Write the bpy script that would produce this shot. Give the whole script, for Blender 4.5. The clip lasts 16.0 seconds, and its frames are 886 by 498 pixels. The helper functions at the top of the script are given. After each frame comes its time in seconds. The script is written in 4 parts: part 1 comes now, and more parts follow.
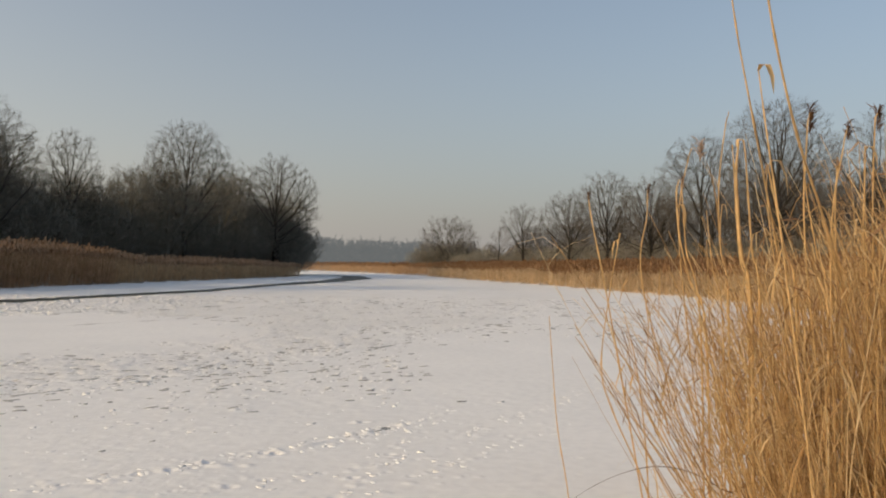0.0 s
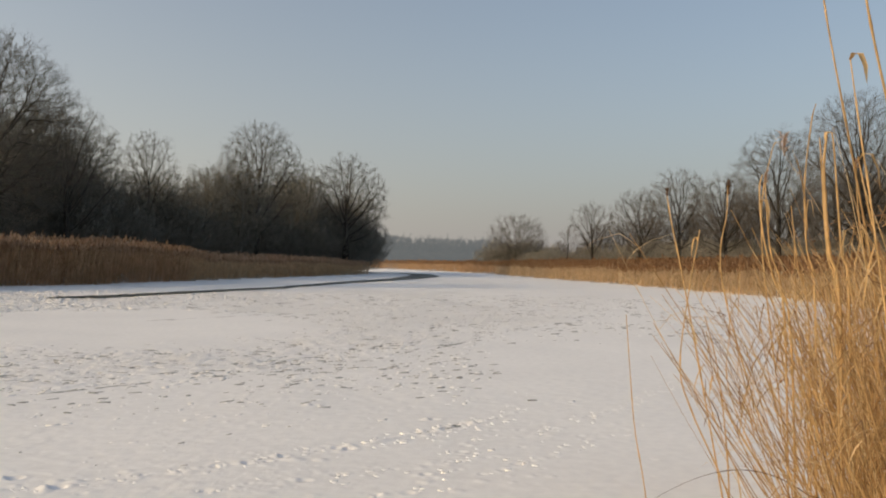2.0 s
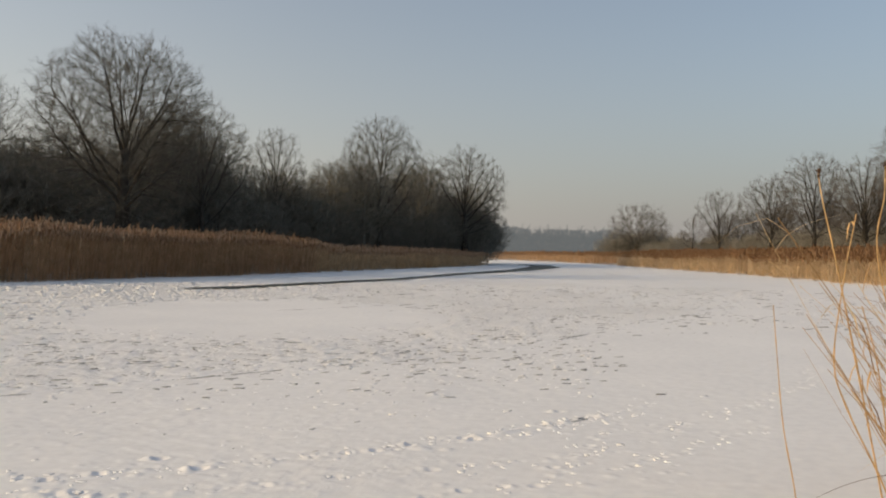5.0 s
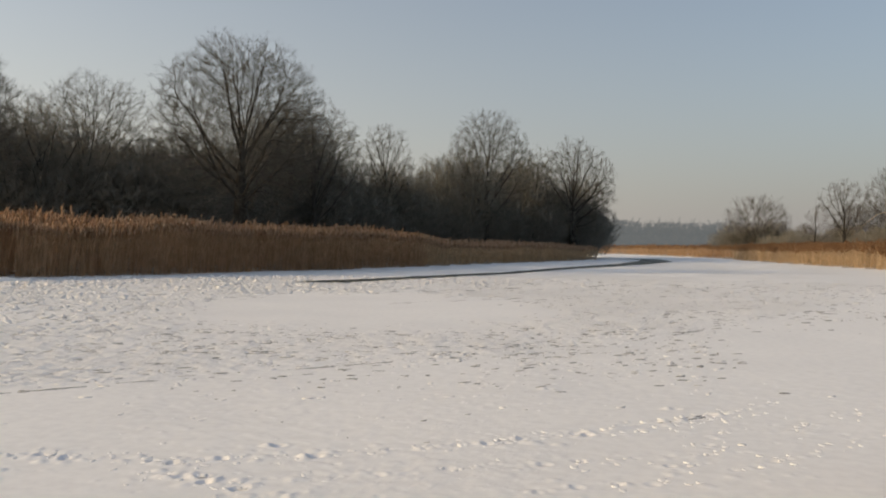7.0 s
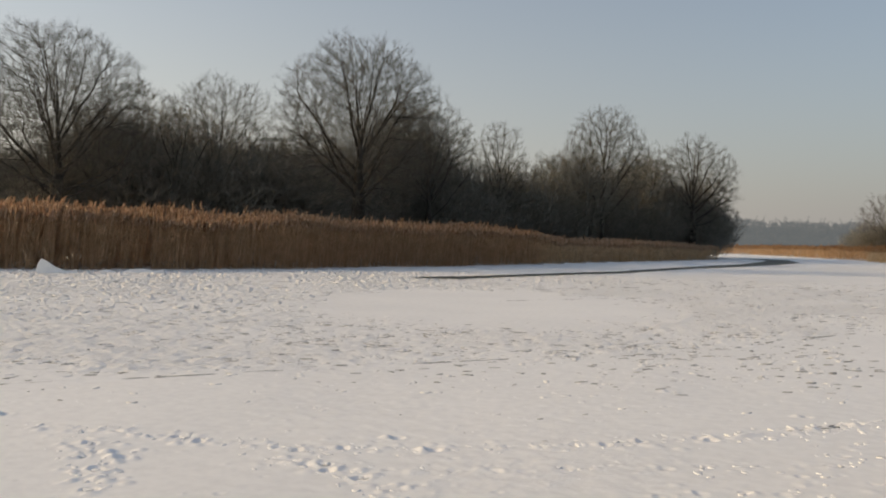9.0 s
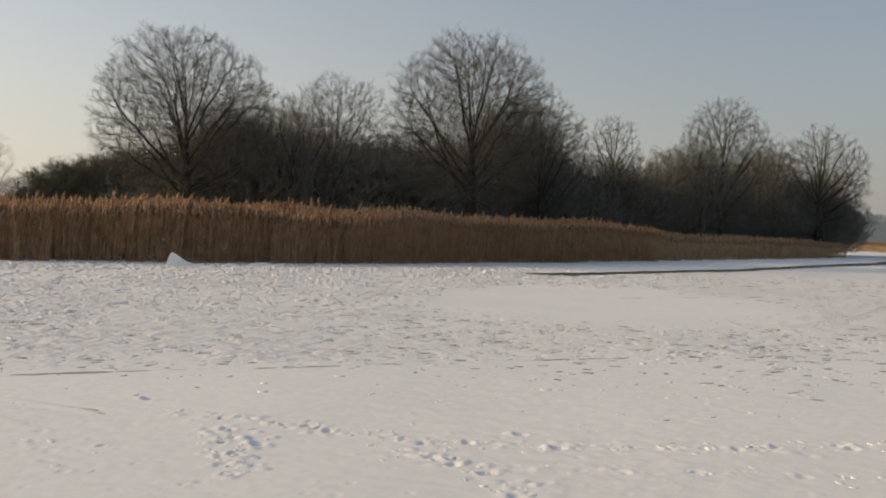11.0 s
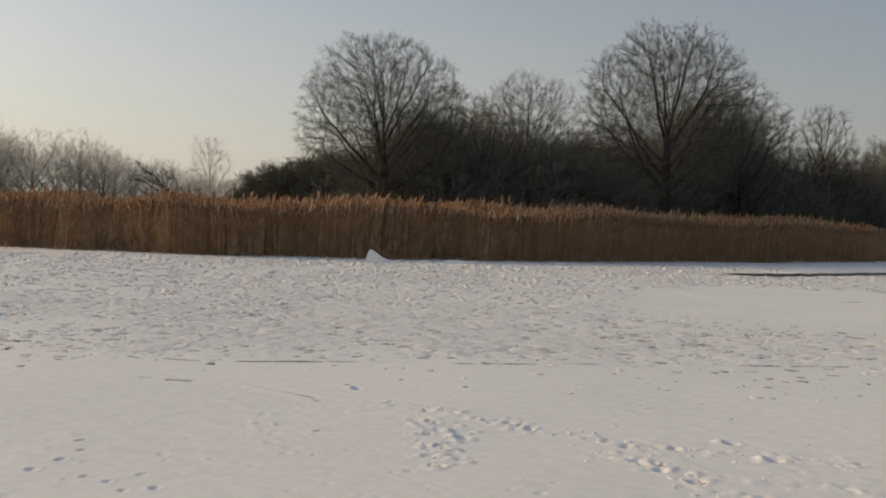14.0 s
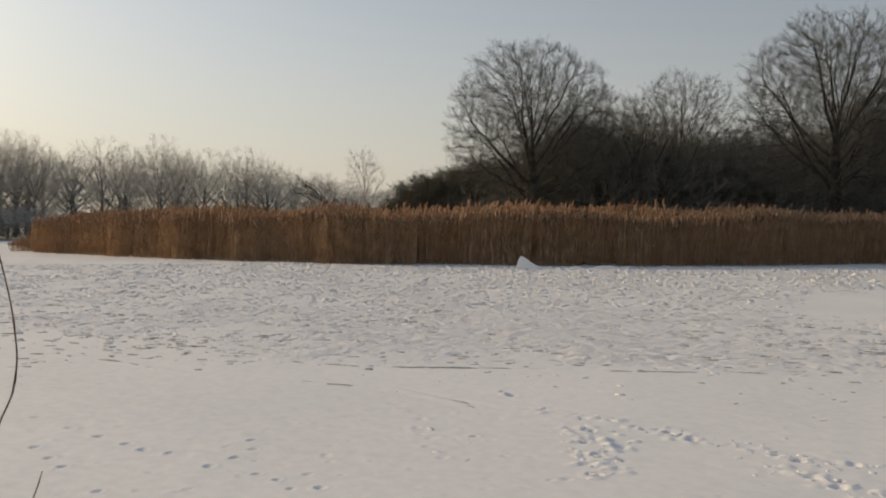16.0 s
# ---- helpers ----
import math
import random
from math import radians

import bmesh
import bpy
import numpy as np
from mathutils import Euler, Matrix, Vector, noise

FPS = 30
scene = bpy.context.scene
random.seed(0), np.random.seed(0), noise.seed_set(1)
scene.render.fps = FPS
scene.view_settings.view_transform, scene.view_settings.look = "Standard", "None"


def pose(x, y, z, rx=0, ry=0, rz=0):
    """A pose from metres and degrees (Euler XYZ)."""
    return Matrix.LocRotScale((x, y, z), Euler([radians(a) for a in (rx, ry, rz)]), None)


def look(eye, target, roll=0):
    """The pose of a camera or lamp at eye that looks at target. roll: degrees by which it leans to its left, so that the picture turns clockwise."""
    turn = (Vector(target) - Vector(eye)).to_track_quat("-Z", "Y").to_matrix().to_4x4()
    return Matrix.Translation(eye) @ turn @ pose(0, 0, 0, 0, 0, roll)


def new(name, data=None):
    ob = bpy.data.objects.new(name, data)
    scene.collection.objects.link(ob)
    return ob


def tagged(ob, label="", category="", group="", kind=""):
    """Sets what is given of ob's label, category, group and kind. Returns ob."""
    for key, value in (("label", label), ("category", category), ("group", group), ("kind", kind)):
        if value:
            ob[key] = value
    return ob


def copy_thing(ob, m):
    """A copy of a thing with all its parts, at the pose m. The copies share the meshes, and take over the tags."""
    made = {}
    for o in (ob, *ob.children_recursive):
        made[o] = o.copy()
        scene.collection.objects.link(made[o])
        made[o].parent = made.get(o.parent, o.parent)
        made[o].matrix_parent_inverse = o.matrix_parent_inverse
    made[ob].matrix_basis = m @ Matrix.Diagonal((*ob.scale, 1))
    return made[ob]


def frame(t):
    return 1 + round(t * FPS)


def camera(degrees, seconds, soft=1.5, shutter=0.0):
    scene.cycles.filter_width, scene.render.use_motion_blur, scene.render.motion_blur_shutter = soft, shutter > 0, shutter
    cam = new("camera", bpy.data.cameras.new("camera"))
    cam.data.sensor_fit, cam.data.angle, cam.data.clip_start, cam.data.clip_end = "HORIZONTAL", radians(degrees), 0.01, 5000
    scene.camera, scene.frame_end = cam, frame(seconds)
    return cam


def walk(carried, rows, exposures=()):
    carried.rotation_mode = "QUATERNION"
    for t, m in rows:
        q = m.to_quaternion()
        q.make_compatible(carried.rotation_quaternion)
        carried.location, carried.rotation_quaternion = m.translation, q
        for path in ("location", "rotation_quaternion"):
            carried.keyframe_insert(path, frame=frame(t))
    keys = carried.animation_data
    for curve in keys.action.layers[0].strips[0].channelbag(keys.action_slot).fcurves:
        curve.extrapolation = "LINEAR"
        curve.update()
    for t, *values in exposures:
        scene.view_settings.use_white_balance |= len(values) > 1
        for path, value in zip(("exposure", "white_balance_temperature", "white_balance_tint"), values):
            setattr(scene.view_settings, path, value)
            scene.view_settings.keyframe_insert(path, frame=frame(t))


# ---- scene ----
cam = camera(56.29, 16.0, soft=2.0)
# seconds, x, y, z, pitch, roll, yaw
PATH = [
    (0.0, -0.000, -0.000, 1.600, 1.221, -0.893, 0.000),
    (0.5, -0.009, 0.005, 1.599, 1.151, -0.941, 1.449),
    (1.0, -0.014, 0.009, 1.597, 1.076, -1.040, 2.443),
    (1.5, -0.022, 0.011, 1.595, 1.061, -0.857, 3.293),
    (2.0, -0.031, 0.014, 1.594, 1.020, -1.026, 4.677),
    (2.5, -0.043, 0.020, 1.593, 0.942, -1.094, 6.511),
    (3.0, -0.053, 0.034, 1.593, 0.836, -1.230, 8.180),
    (3.5, -0.060, 0.052, 1.591, 0.743, -1.210, 9.063),
    (6.0, -0.110, 0.093, 1.572, -0.077, -0.445, 16.460),
    (6.5, -0.118, 0.102, 1.568, -0.152, -0.429, 18.364),
    (7.0, -0.133, 0.114, 1.566, -0.194, -0.615, 20.279),
    (7.5, -0.147, 0.125, 1.565, -0.252, -0.629, 22.220),
    (8.0, -0.155, 0.127, 1.565, -0.356, -0.469, 24.085),
    (8.5, -0.164, 0.117, 1.564, -0.487, -0.897, 26.064),
    (9.0, -0.176, 0.097, 1.561, -0.502, -1.199, 28.104),
    (11.5, -0.301, 0.013, 1.564, -0.684, -1.239, 37.289),
    (12.0, -0.319, -0.014, 1.556, -0.496, -1.068, 38.850),
    (12.5, -0.328, -0.024, 1.551, -1.471, -1.238, 40.852),
    (13.0, -0.336, -0.022, 1.555, -1.413, -1.608, 43.607),
    (13.5, -0.347, -0.026, 1.560, -1.450, -1.710, 46.554),
    (14.0, -0.362, -0.032, 1.564, -1.439, -1.475, 48.647),
    (14.5, -0.371, -0.033, 1.564, -1.353, -1.005, 50.976),
    (15.0, -0.372, -0.034, 1.562, -1.258, -0.539, 53.430),
    (15.5, -0.372, -0.037, 1.558, -1.276, -0.494, 56.038),
    (16.0, -0.379, -0.040, 1.557, -1.114, -0.262, 58.987),
]

walk(cam, [(t, pose(x, y, z, 90 + p, r, h)) for t, x, y, z, p, r, h in PATH],
     [(0.0, 0.43, 7120, 6), (9.0, 0.40, 7120, 6), (11.5, 0.28, 7120, 6), (12.0, 0.30, 7120, 6), (13.0, 0.08, 7120, 6), (14.0, 0.08, 7120, 6), (16.0, 0.10, 7120, 6)])

# ---------------------------------------------------------------- light
SUN_AZ, SUN_EL = 120.0, 21.0      # degrees to the left of +y, and above the horizon
world = bpy.data.worlds.new("winter_sky")
scene.world = world
world.use_nodes = True
wn, wl = world.node_tree.nodes, world.node_tree.links
sky = wn.new("ShaderNodeTexSky")
sky.sky_type, sky.sun_disc = 'NISHITA', False
sky.sun_elevation, sky.sun_rotation = radians(SUN_EL), radians(-SUN_AZ)
sky.air_density, sky.dust_density, sky.ozone_density = 1.0, 2.0, 2.4
# low winter haze: thick at the horizon, brighter and warmer towards the sun
tc = wn.new("ShaderNodeTexCoord")
sep = wn.new("ShaderNodeSeparateXYZ")
wl.new(tc.outputs["Generated"], sep.inputs[0])


def sky_math(op, a, b):
    m = wn.new("ShaderNodeMath")
    m.operation = op
    m.use_clamp = op == 'POWER'
    for sock, val in ((m.inputs[0], a), (m.inputs[1], b)):
        if isinstance(val, (int, float)):
            sock.default_value = val
        else:
            wl.new(val, sock)
    return m.outputs[0]


def sky_mix(fac, a, b):
    x = wn.new("ShaderNodeMix")
    x.data_type = 'RGBA'
    wl.new(fac, x.inputs["Factor"])
    for sock, val in ((x.inputs["A"], a), (x.inputs["B"], b)):
        if isinstance(val, tuple):
            sock.default_value = (*val, 1)
        else:
            wl.new(val, sock)
    return x.outputs["Result"]


HAZE, SKY = 8.2, 0.122       # haze colours are divided by the background's strength
veil = sky_math('POWER', sky_math('SUBTRACT', 1.0, sky_math('MAXIMUM', sep.outputs[2], 0.0)), 4.2)
toward = sky_math('ADD', sky_math('MULTIPLY', sep.outputs[0], -math.sin(radians(SUN_AZ))), sky_math('MULTIPLY', sep.outputs[1], math.cos(radians(SUN_AZ))))
ease = wn.new("ShaderNodeMapRange")
ease.interpolation_type = 'SMOOTHSTEP'
ease.inputs["From Min"].default_value, ease.inputs["From Max"].default_value = -0.72, 0.98
wl.new(toward, ease.inputs["Value"])
cool, warm = (0.258 * HAZE, 0.248 * HAZE, 0.262 * HAZE), (0.62 * HAZE, 0.565 * HAZE, 0.525 * HAZE)
veil = sky_math('ADD', 0.2, sky_math('MULTIPLY', veil, 0.8))
wl.new(sky_mix(veil, sky.outputs[0], sky_mix(ease.outputs["Result"], cool, warm)), wn["Background"].inputs[0])
wn["Background"].inputs[1].default_value = SKY

sun_data = bpy.data.lights.new("sun", 'SUN')
sun_data.energy, sun_data.angle, sun_data.color = 1.75, radians(7.0), (1.0, 0.71, 0.40)
sun = new("sun", sun_data)
sun.matrix_world = look((-math.sin(radians(SUN_AZ)) * 50, math.cos(radians(SUN_AZ)) * 50, 50 * math.tan(radians(SUN_EL))), (0, 0, 0))


# ---------------------------------------------------------------- materials
def material(name, rough=0.8):
    m = bpy.data.materials.new(name)
    m.use_nodes = True
    n, l = m.node_tree.nodes, m.node_tree.links
    b = n["Principled BSDF"]
    b.inputs["Roughness"].default_value = rough
    b.inputs["Specular IOR Level"].default_value = 0.2
    return m, n, l, b


def noise_node(n, l, scale, detail=4.0, coord="Object", stretch=(1, 1, 1), turn=0.0):
    tc = n.new("ShaderNodeTexCoord")
    mp = n.new("ShaderNodeMapping")
    if turn:
        mp.vector_type = 'TEXTURE'
        mp.inputs["Rotation"].default_value = (0, 0, radians(turn))
    mp.inputs["Scale"].default_value = stretch
    l.new(tc.outputs[coord], mp.inputs["Vector"])
    t = n.new("ShaderNodeTexNoise")
    t.inputs["Scale"].default_value, t.inputs["Detail"].default_value = scale, detail
    l.new(mp.outputs[0], t.inputs["Vector"])
    return t


def ramp(n, l, source, stops):
    r = n.new("ShaderNodeValToRGB")
    e = r.color_ramp.elements
    while len(e) < len(stops):
        e.new(0.5)
    for k, (at, col) in enumerate(stops):
        e[k].position, e[k].color = at, (*col, 1)
    l.new(source, r.inputs[0])
    return r


def mix(n, l, fac, a, b, kind='MIX'):
    x = n.new("ShaderNodeMix")
    x.data_type, x.blend_type = 'RGBA', kind
    for sock, val in ((x.inputs["Factor"], fac), (x.inputs["A"], a), (x.inputs["B"], b)):
        if isinstance(val, (int, float)):
            sock.default_value = val
        elif isinstance(val, tuple):
            sock.default_value = (*val, 1)
        else:
            l.new(val, sock)
    return x.outputs["Result"]


def bump(n, l, b, source, strength, dist):
    k = n.new("ShaderNodeBump")
    k.inputs["Strength"].default_value, k.inputs["Distance"].default_value = strength, dist
    l.new(source, k.inputs["Height"])
    l.new(k.outputs[0], b.inputs["Normal"])


def snow_material():
    m, n, l, b = material("wind_packed_snow", 0.65)

    def calc(op, x, y, z=0.0):
        k = n.new("ShaderNodeMath")
        k.operation = op
        for sock, val in zip(k.inputs, (x, y, z)):
            if isinstance(val, (int, float)):
                sock.default_value = val
            else:
                l.new(val, sock)
        return k.outputs[0]
    big = noise_node(n, l, 0.35, 5.0)
    fine = noise_node(n, l, 9.0, 6.0)
    c1 = ramp(n, l, big.outputs[0], [(0.35, (0.875, 0.87, 0.855)), (0.65, (0.92, 0.912, 0.892))])
    c2 = ramp(n, l, fine.outputs[0], [(0.3, (0.93, 0.93, 0.935)), (0.6, (1, 1, 1))])
    l.new(mix(n, l, 1.0, c1.outputs[0], c2.outputs[0], 'MULTIPLY'), b.inputs["Base Color"])
    # crumbled crust: flat-topped crumbs with steep rims, where the mesh says that the crust is broken
    crust = n.new("ShaderNodeAttribute")
    crust.attribute_name = "crust"
    high = None
    for scale, step in ((3.2, 0.008), (7.0, 0.017), (15.0, 0.009)):
        t = noise_node(n, l, scale, 5.0, "Object", (2.2, 1, 1), 47.0)
        t.inputs["Roughness"].default_value = 0.62
        top = n.new("ShaderNodeMapRange")
        top.interpolation_type = 'SMOOTHSTEP'
        top.inputs["From Min"].default_value, top.inputs["From Max"].default_value = 0.53, 0.575
        l.new(t.outputs[0], top.inputs["Value"])
        high = calc('MULTIPLY_ADD', top.outputs["Result"], step, high if high else 0.0)
    grain = calc('MULTIPLY', fine.outputs[0], 0.0035)
    total = calc('MULTIPLY_ADD', high, crust.outputs["Fac"], grain)
    bump(n, l, b, total, 1.0, 1.0)
    return m


def litter_material():
    m, n, l, b = material("snow_dusted_litter", 0.95)
    t = noise_node(n, l, 3.0, 8.0)
    c = ramp(n, l, t.outputs[0], [(0.34, (0.14, 0.10, 0.06)), (0.46, (0.34, 0.28, 0.2)), (0.56, (0.74, 0.73, 0.71)), (0.8, (0.85, 0.845, 0.83))])
    l.new(c.outputs[0], b.inputs["Base Color"])
    bump(n, l, b, t.outputs[0], 0.8, 0.1)
    return m


def ice_material():
    m, n, l, b = material("dark_refrozen_ice", 0.6)
    b.inputs["Specular IOR Level"].default_value = 0.12
    t = noise_node(n, l, 1.2, 6.0)
    c = ramp(n, l, t.outputs[0], [(0.3, (0.035, 0.04, 0.035)), (0.7, (0.12, 0.125, 0.11))])
    l.new(c.outputs[0], b.inputs["Base Color"])
    bump(n, l, b, t.outputs[0], 0.3, 0.02)
    return m


def island_material(name, stops, rough, scale, spec=0.2, stretch=(1, 1, 1), glow=None, thin=0.0):
    """Colour varies from piece to piece and along each piece."""
    m, n, l, b = material(name, rough)
    b.inputs["Specular IOR Level"].default_value = spec
    geo = n.new("ShaderNodeNewGeometry")
    c1 = ramp(n, l, geo.outputs["Random Per Island"], stops)
    t = noise_node(n, l, scale, 5.0, "Object", stretch)
    c2 = ramp(n, l, t.outputs[0], [(0.3, (0.6, 0.58, 0.55)), (0.65, (1, 1, 1))])
    l.new(mix(n, l, 1.0, c1.outputs[0], c2.outputs[0], 'MULTIPLY'), b.inputs["Base Color"])
    if thin:
        tr, mx = n.new("ShaderNodeBsdfTranslucent"), n.new("ShaderNodeMixShader")
        l.new(b.inputs["Base Color"].links[0].from_socket, tr.inputs["Color"])
        mx.inputs[0].default_value = thin
        l.new(b.outputs[0], mx.inputs[1])
        l.new(tr.outputs[0], mx.inputs[2])
        l.new(mx.outputs[0], n["Material Output"].inputs["Surface"])
    if glow:
        b.inputs["Emission Color"].default_value = (*glow[:3], 1)
        b.inputs["Emission Strength"].default_value = glow[3]
    return m


M_SNOW, M_LITTER, M_ICE = snow_material(), litter_material(), ice_material()
# Dark slivers on the snow: shade of crust rims and cracks, as colour.
M_SHADE = island_material("snow_shade_slivers", [(0.0, (0.24, 0.232, 0.215)), (0.5, (0.36, 0.35, 0.327)), (1.0, (0.55, 0.535, 0.51))], 0.7, 8.0)
M_REED = island_material("dry_reed_stalk", [(0.0, (0.58, 0.38, 0.225)), (0.5, (0.74, 0.51, 0.315)), (1.0, (0.86, 0.645, 0.43))], 0.6, 2.0, thin=0.32)
# Straw hue of the farther stand, also lightened for the haze over it.
M_THATCH = island_material("hazed_straw_reed", [(0.0, (0.76, 0.54, 0.31)), (0.5, (0.88, 0.67, 0.43)), (1.0, (0.93, 0.78, 0.56))], 0.6, 2.0, thin=0.4)
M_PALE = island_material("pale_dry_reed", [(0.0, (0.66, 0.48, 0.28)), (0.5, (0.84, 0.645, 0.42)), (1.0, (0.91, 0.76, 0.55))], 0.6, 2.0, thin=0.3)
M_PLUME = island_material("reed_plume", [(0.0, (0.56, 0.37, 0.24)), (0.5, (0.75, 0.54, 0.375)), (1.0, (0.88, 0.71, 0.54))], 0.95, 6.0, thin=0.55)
M_RUSSET = island_material("russet_reed_plume", [(0.0, (0.30, 0.17, 0.09)), (0.5, (0.42, 0.25, 0.14)), (1.0, (0.54, 0.35, 0.21))], 0.95, 6.0, thin=0.35)
M_SEED = island_material("dark_seed_head", [(0.0, (0.09, 0.05, 0.035)), (1.0, (0.22, 0.13, 0.08))], 0.95, 6.0, thin=0.3)
M_STRAW = island_material("sunlit_straw", [(0.0, (0.34, 0.205, 0.1)), (0.3, (0.60, 0.375, 0.165)), (0.65, (0.79, 0.54, 0.26)), (1.0, (0.91, 0.72, 0.44))], 0.5, 14.0, 0.3, thin=0.25)
M_BARK = island_material("grey_brown_bark", [(0.0, (0.05, 0.047, 0.042)), (1.0, (0.078, 0.072, 0.064))], 0.95, 3.0, 0.1, (1, 1, 0.3))
M_TWIG = island_material("brown_twigs", [(0.0, (0.2, 0.203, 0.18)), (0.6, (0.262, 0.255, 0.224)), (1.0, (0.33, 0.296, 0.25))], 0.9, 2.0, 0.1)
M_OAK = island_material("dark_oak_twigs", [(0.0, (0.105, 0.106, 0.094)), (0.6, (0.14, 0.136, 0.12)), (1.0, (0.185, 0.165, 0.14))], 0.9, 2.0, 0.1)
M_BRUSH = island_material("undergrowth_twigs", [(0.0, (0.285, 0.287, 0.253)), (0.6, (0.365, 0.353, 0.305)), (1.0, (0.455, 0.4, 0.336))], 0.95, 1.5, 0.1)
# Grey that puts the farther wood's haze into the twig colour.
M_WOOD_HAZE = island_material("wood_haze_twigs", [(0.0, (0.205, 0.21, 0.184)), (0.6, (0.265, 0.26, 0.226)), (1.0, (0.32, 0.295, 0.252))], 0.95, 1.5, 0.1)
# Right-bank copy of the twigs, toned apart for haze and frontal sun.
M_BANK_TWIG = island_material("right_bank_twigs", [(0.0, (0.11, 0.104, 0.093)), (0.6, (0.155, 0.142, 0.125)), (1.0, (0.2, 0.17, 0.147))], 0.95, 1.5, 0.1)
M_IVY = island_material("dark_shrub_twigs", [(0.0, (0.15, 0.15, 0.118)), (1.0, (0.23, 0.22, 0.172))], 0.85, 4.0, 0.1)
# Pale twigs: the haze across the water is put into their colour.
M_ACROSS = island_material("across_haze_twigs", [(0.0, (0.84, 0.84, 0.825)), (1.0, (0.92, 0.91, 0.89))], 0.95, 0.3, 0.0, thin=0.7)
# Haze over the far woods is put in as a faint bluish emission.
M_FAR = island_material("far_woods_haze_glow", [(0.0, (0.05, 0.047, 0.045)), (1.0, (0.07, 0.065, 0.06))], 0.95, 0.3, 0.0, (1, 1, 1), (0.38, 0.42, 0.47, 0.235))


# ---------------------------------------------------------------- mesh tools
def mesh_quads(name, verts, quads, mats, index=None, smooth=True):
    me = bpy.data.meshes.new(name)
    verts, quads = np.asarray(verts, np.float32), np.asarray(quads, np.int32)
    me.vertices.add(len(verts))
    me.vertices.foreach_set("co", verts.ravel())
    me.loops.add(quads.size)
    me.loops.foreach_set("vertex_index", quads.ravel())
    me.polygons.add(len(quads))
    me.polygons.foreach_set("loop_start", np.arange(len(quads), dtype=np.int32) * quads.shape[1])
    for m in mats:
        me.materials.append(m)
    if index is not None:
        me.polygons.foreach_set("material_index", np.asarray(index, np.int32))
    me.update(calc_edges=True)
    me.validate()
    if smooth:
        me.shade_smooth()
    return me


def unit(v):
    return v / np.maximum(np.linalg.norm(v, axis=-1, keepdims=True), 1e-9)


def tubes(paths, radii, sides):
    """Tubes along many paths (B, P, 3) with radii (B, P)."""
    B, P, _ = paths.shape
    tan = unit(paths[:, -1] - paths[:, 0])
    ref = np.where(np.abs(tan[:, 2:3]) > 0.8, [[1.0, 0, 0]], [[0, 0, 1.0]])
    u = unit(np.cross(tan, ref))
    w = np.cross(tan, u)
    a = np.arange(sides) * 2 * np.pi / sides
    ring = np.cos(a)[None, :, None] * u[:, None] + np.sin(a)[None, :, None] * w[:, None]
    v = paths[:, :, None] + radii[:, :, None, None] * ring[:, None]
    i = np.arange(P - 1)[:, None] * sides
    j = np.arange(sides)[None]
    k = (j + 1) % sides
    q = np.stack([i + j, i + k, i + sides + k, i + sides + j], -1).reshape(-1, 4)
    q = (np.arange(B)[:, None, None] * (P * sides) + q[None]).reshape(-1, 4)
    return v.reshape(-1, 3), q


def blades(paths, widths, side):
    """Folded leaf blades along paths (B, P, 3); side: (B, 3) across the blade. V-shaped in section."""
    B, P, _ = paths.shape
    tan = unit(paths[:, -1] - paths[:, 0])
    nrm = np.cross(tan, side)
    off = side[:, None] * widths[:, :, None] * 0.5
    dip = nrm[:, None] * widths[:, :, None] * 0.22
    v = np.stack([paths - off, paths - dip, paths + off], 2)
    i = np.arange(P - 1)[:, None] * 3
    j = np.arange(2)[None]
    q = np.stack([i + j, i + j + 1, i + 4 + j, i + 3 + j], -1).reshape(-1, 4)
    q = (np.arange(B)[:, None, None] * (P * 3) + q[None]).reshape(-1, 4)
    return v.reshape(-1, 3), q


def joined(pieces):
    vs, qs, ix, n = [], [], [], 0
    for v, q, m in pieces:
        vs.append(v), qs.append(q + n), ix.append(np.full(len(q), m))
        n += len(v)
    return np.concatenate(vs), np.concatenate(qs), np.concatenate(ix)


def polar(az, d, z=0.0):
    return (-math.sin(radians(az)) * d, math.cos(radians(az)) * d, z)


def child(name, me, parent, label=""):
    ob = new(name, me)
    ob.parent = parent
    return tagged(ob, label)


_lat = np.random.RandomState(5).rand(256, 256)


def vnoise(x, y, size, seed=0):
    """Smooth value noise in 0..1 with cells of that size."""
    c, k = math.cos(seed * 1.3 + 0.4), math.sin(seed * 1.3 + 0.4)
    x, y = (x * c - y * k) / size + seed * 17.3, (x * k + y * c) / size + seed * 31.7
    i, j = np.floor(x).astype(int), np.floor(y).astype(int)
    u, v = x - i, y - j
    u, v = u * u * (3 - 2 * u), v * v * (3 - 2 * v)
    g = lambda a, b: _lat[a % 256, b % 256]
    return (g(i, j) * (1 - u) + g(i + 1, j) * u) * (1 - v) + (g(i, j + 1) * (1 - u) + g(i + 1, j + 1) * u) * v


def smooth(a, b, x):
    t = np.clip((x - a) / (b - a), 0, 1)
    return t * t * (3 - 2 * t)


# ---------------------------------------------------------------- the plan
LEFT_SHORE = [(-71.5, 3.9), (-68, 5.0), (-60, 7.2), (-47.5, 10.6), (-38.3, 15.8), (-31.4, 22.9), (-27.2, 31.2), (-24.2, 46), (-23, 58), (-22.3, 70), (-20.5, 90), (-19.2, 112)]
LEFT_LAND = LEFT_SHORE + [(-24, 122), (-60, 150), (-220, 220), (-320, 130), (-160, 40), (-90, 16), (-74, 8)]
RIGHT_SHORE = [(16.2, 28), (15.5, 36), (14.6, 46), (11.7, 64), (9.6, 78), (5.4, 94), (-1.8, 128), (-3.0, 142)]
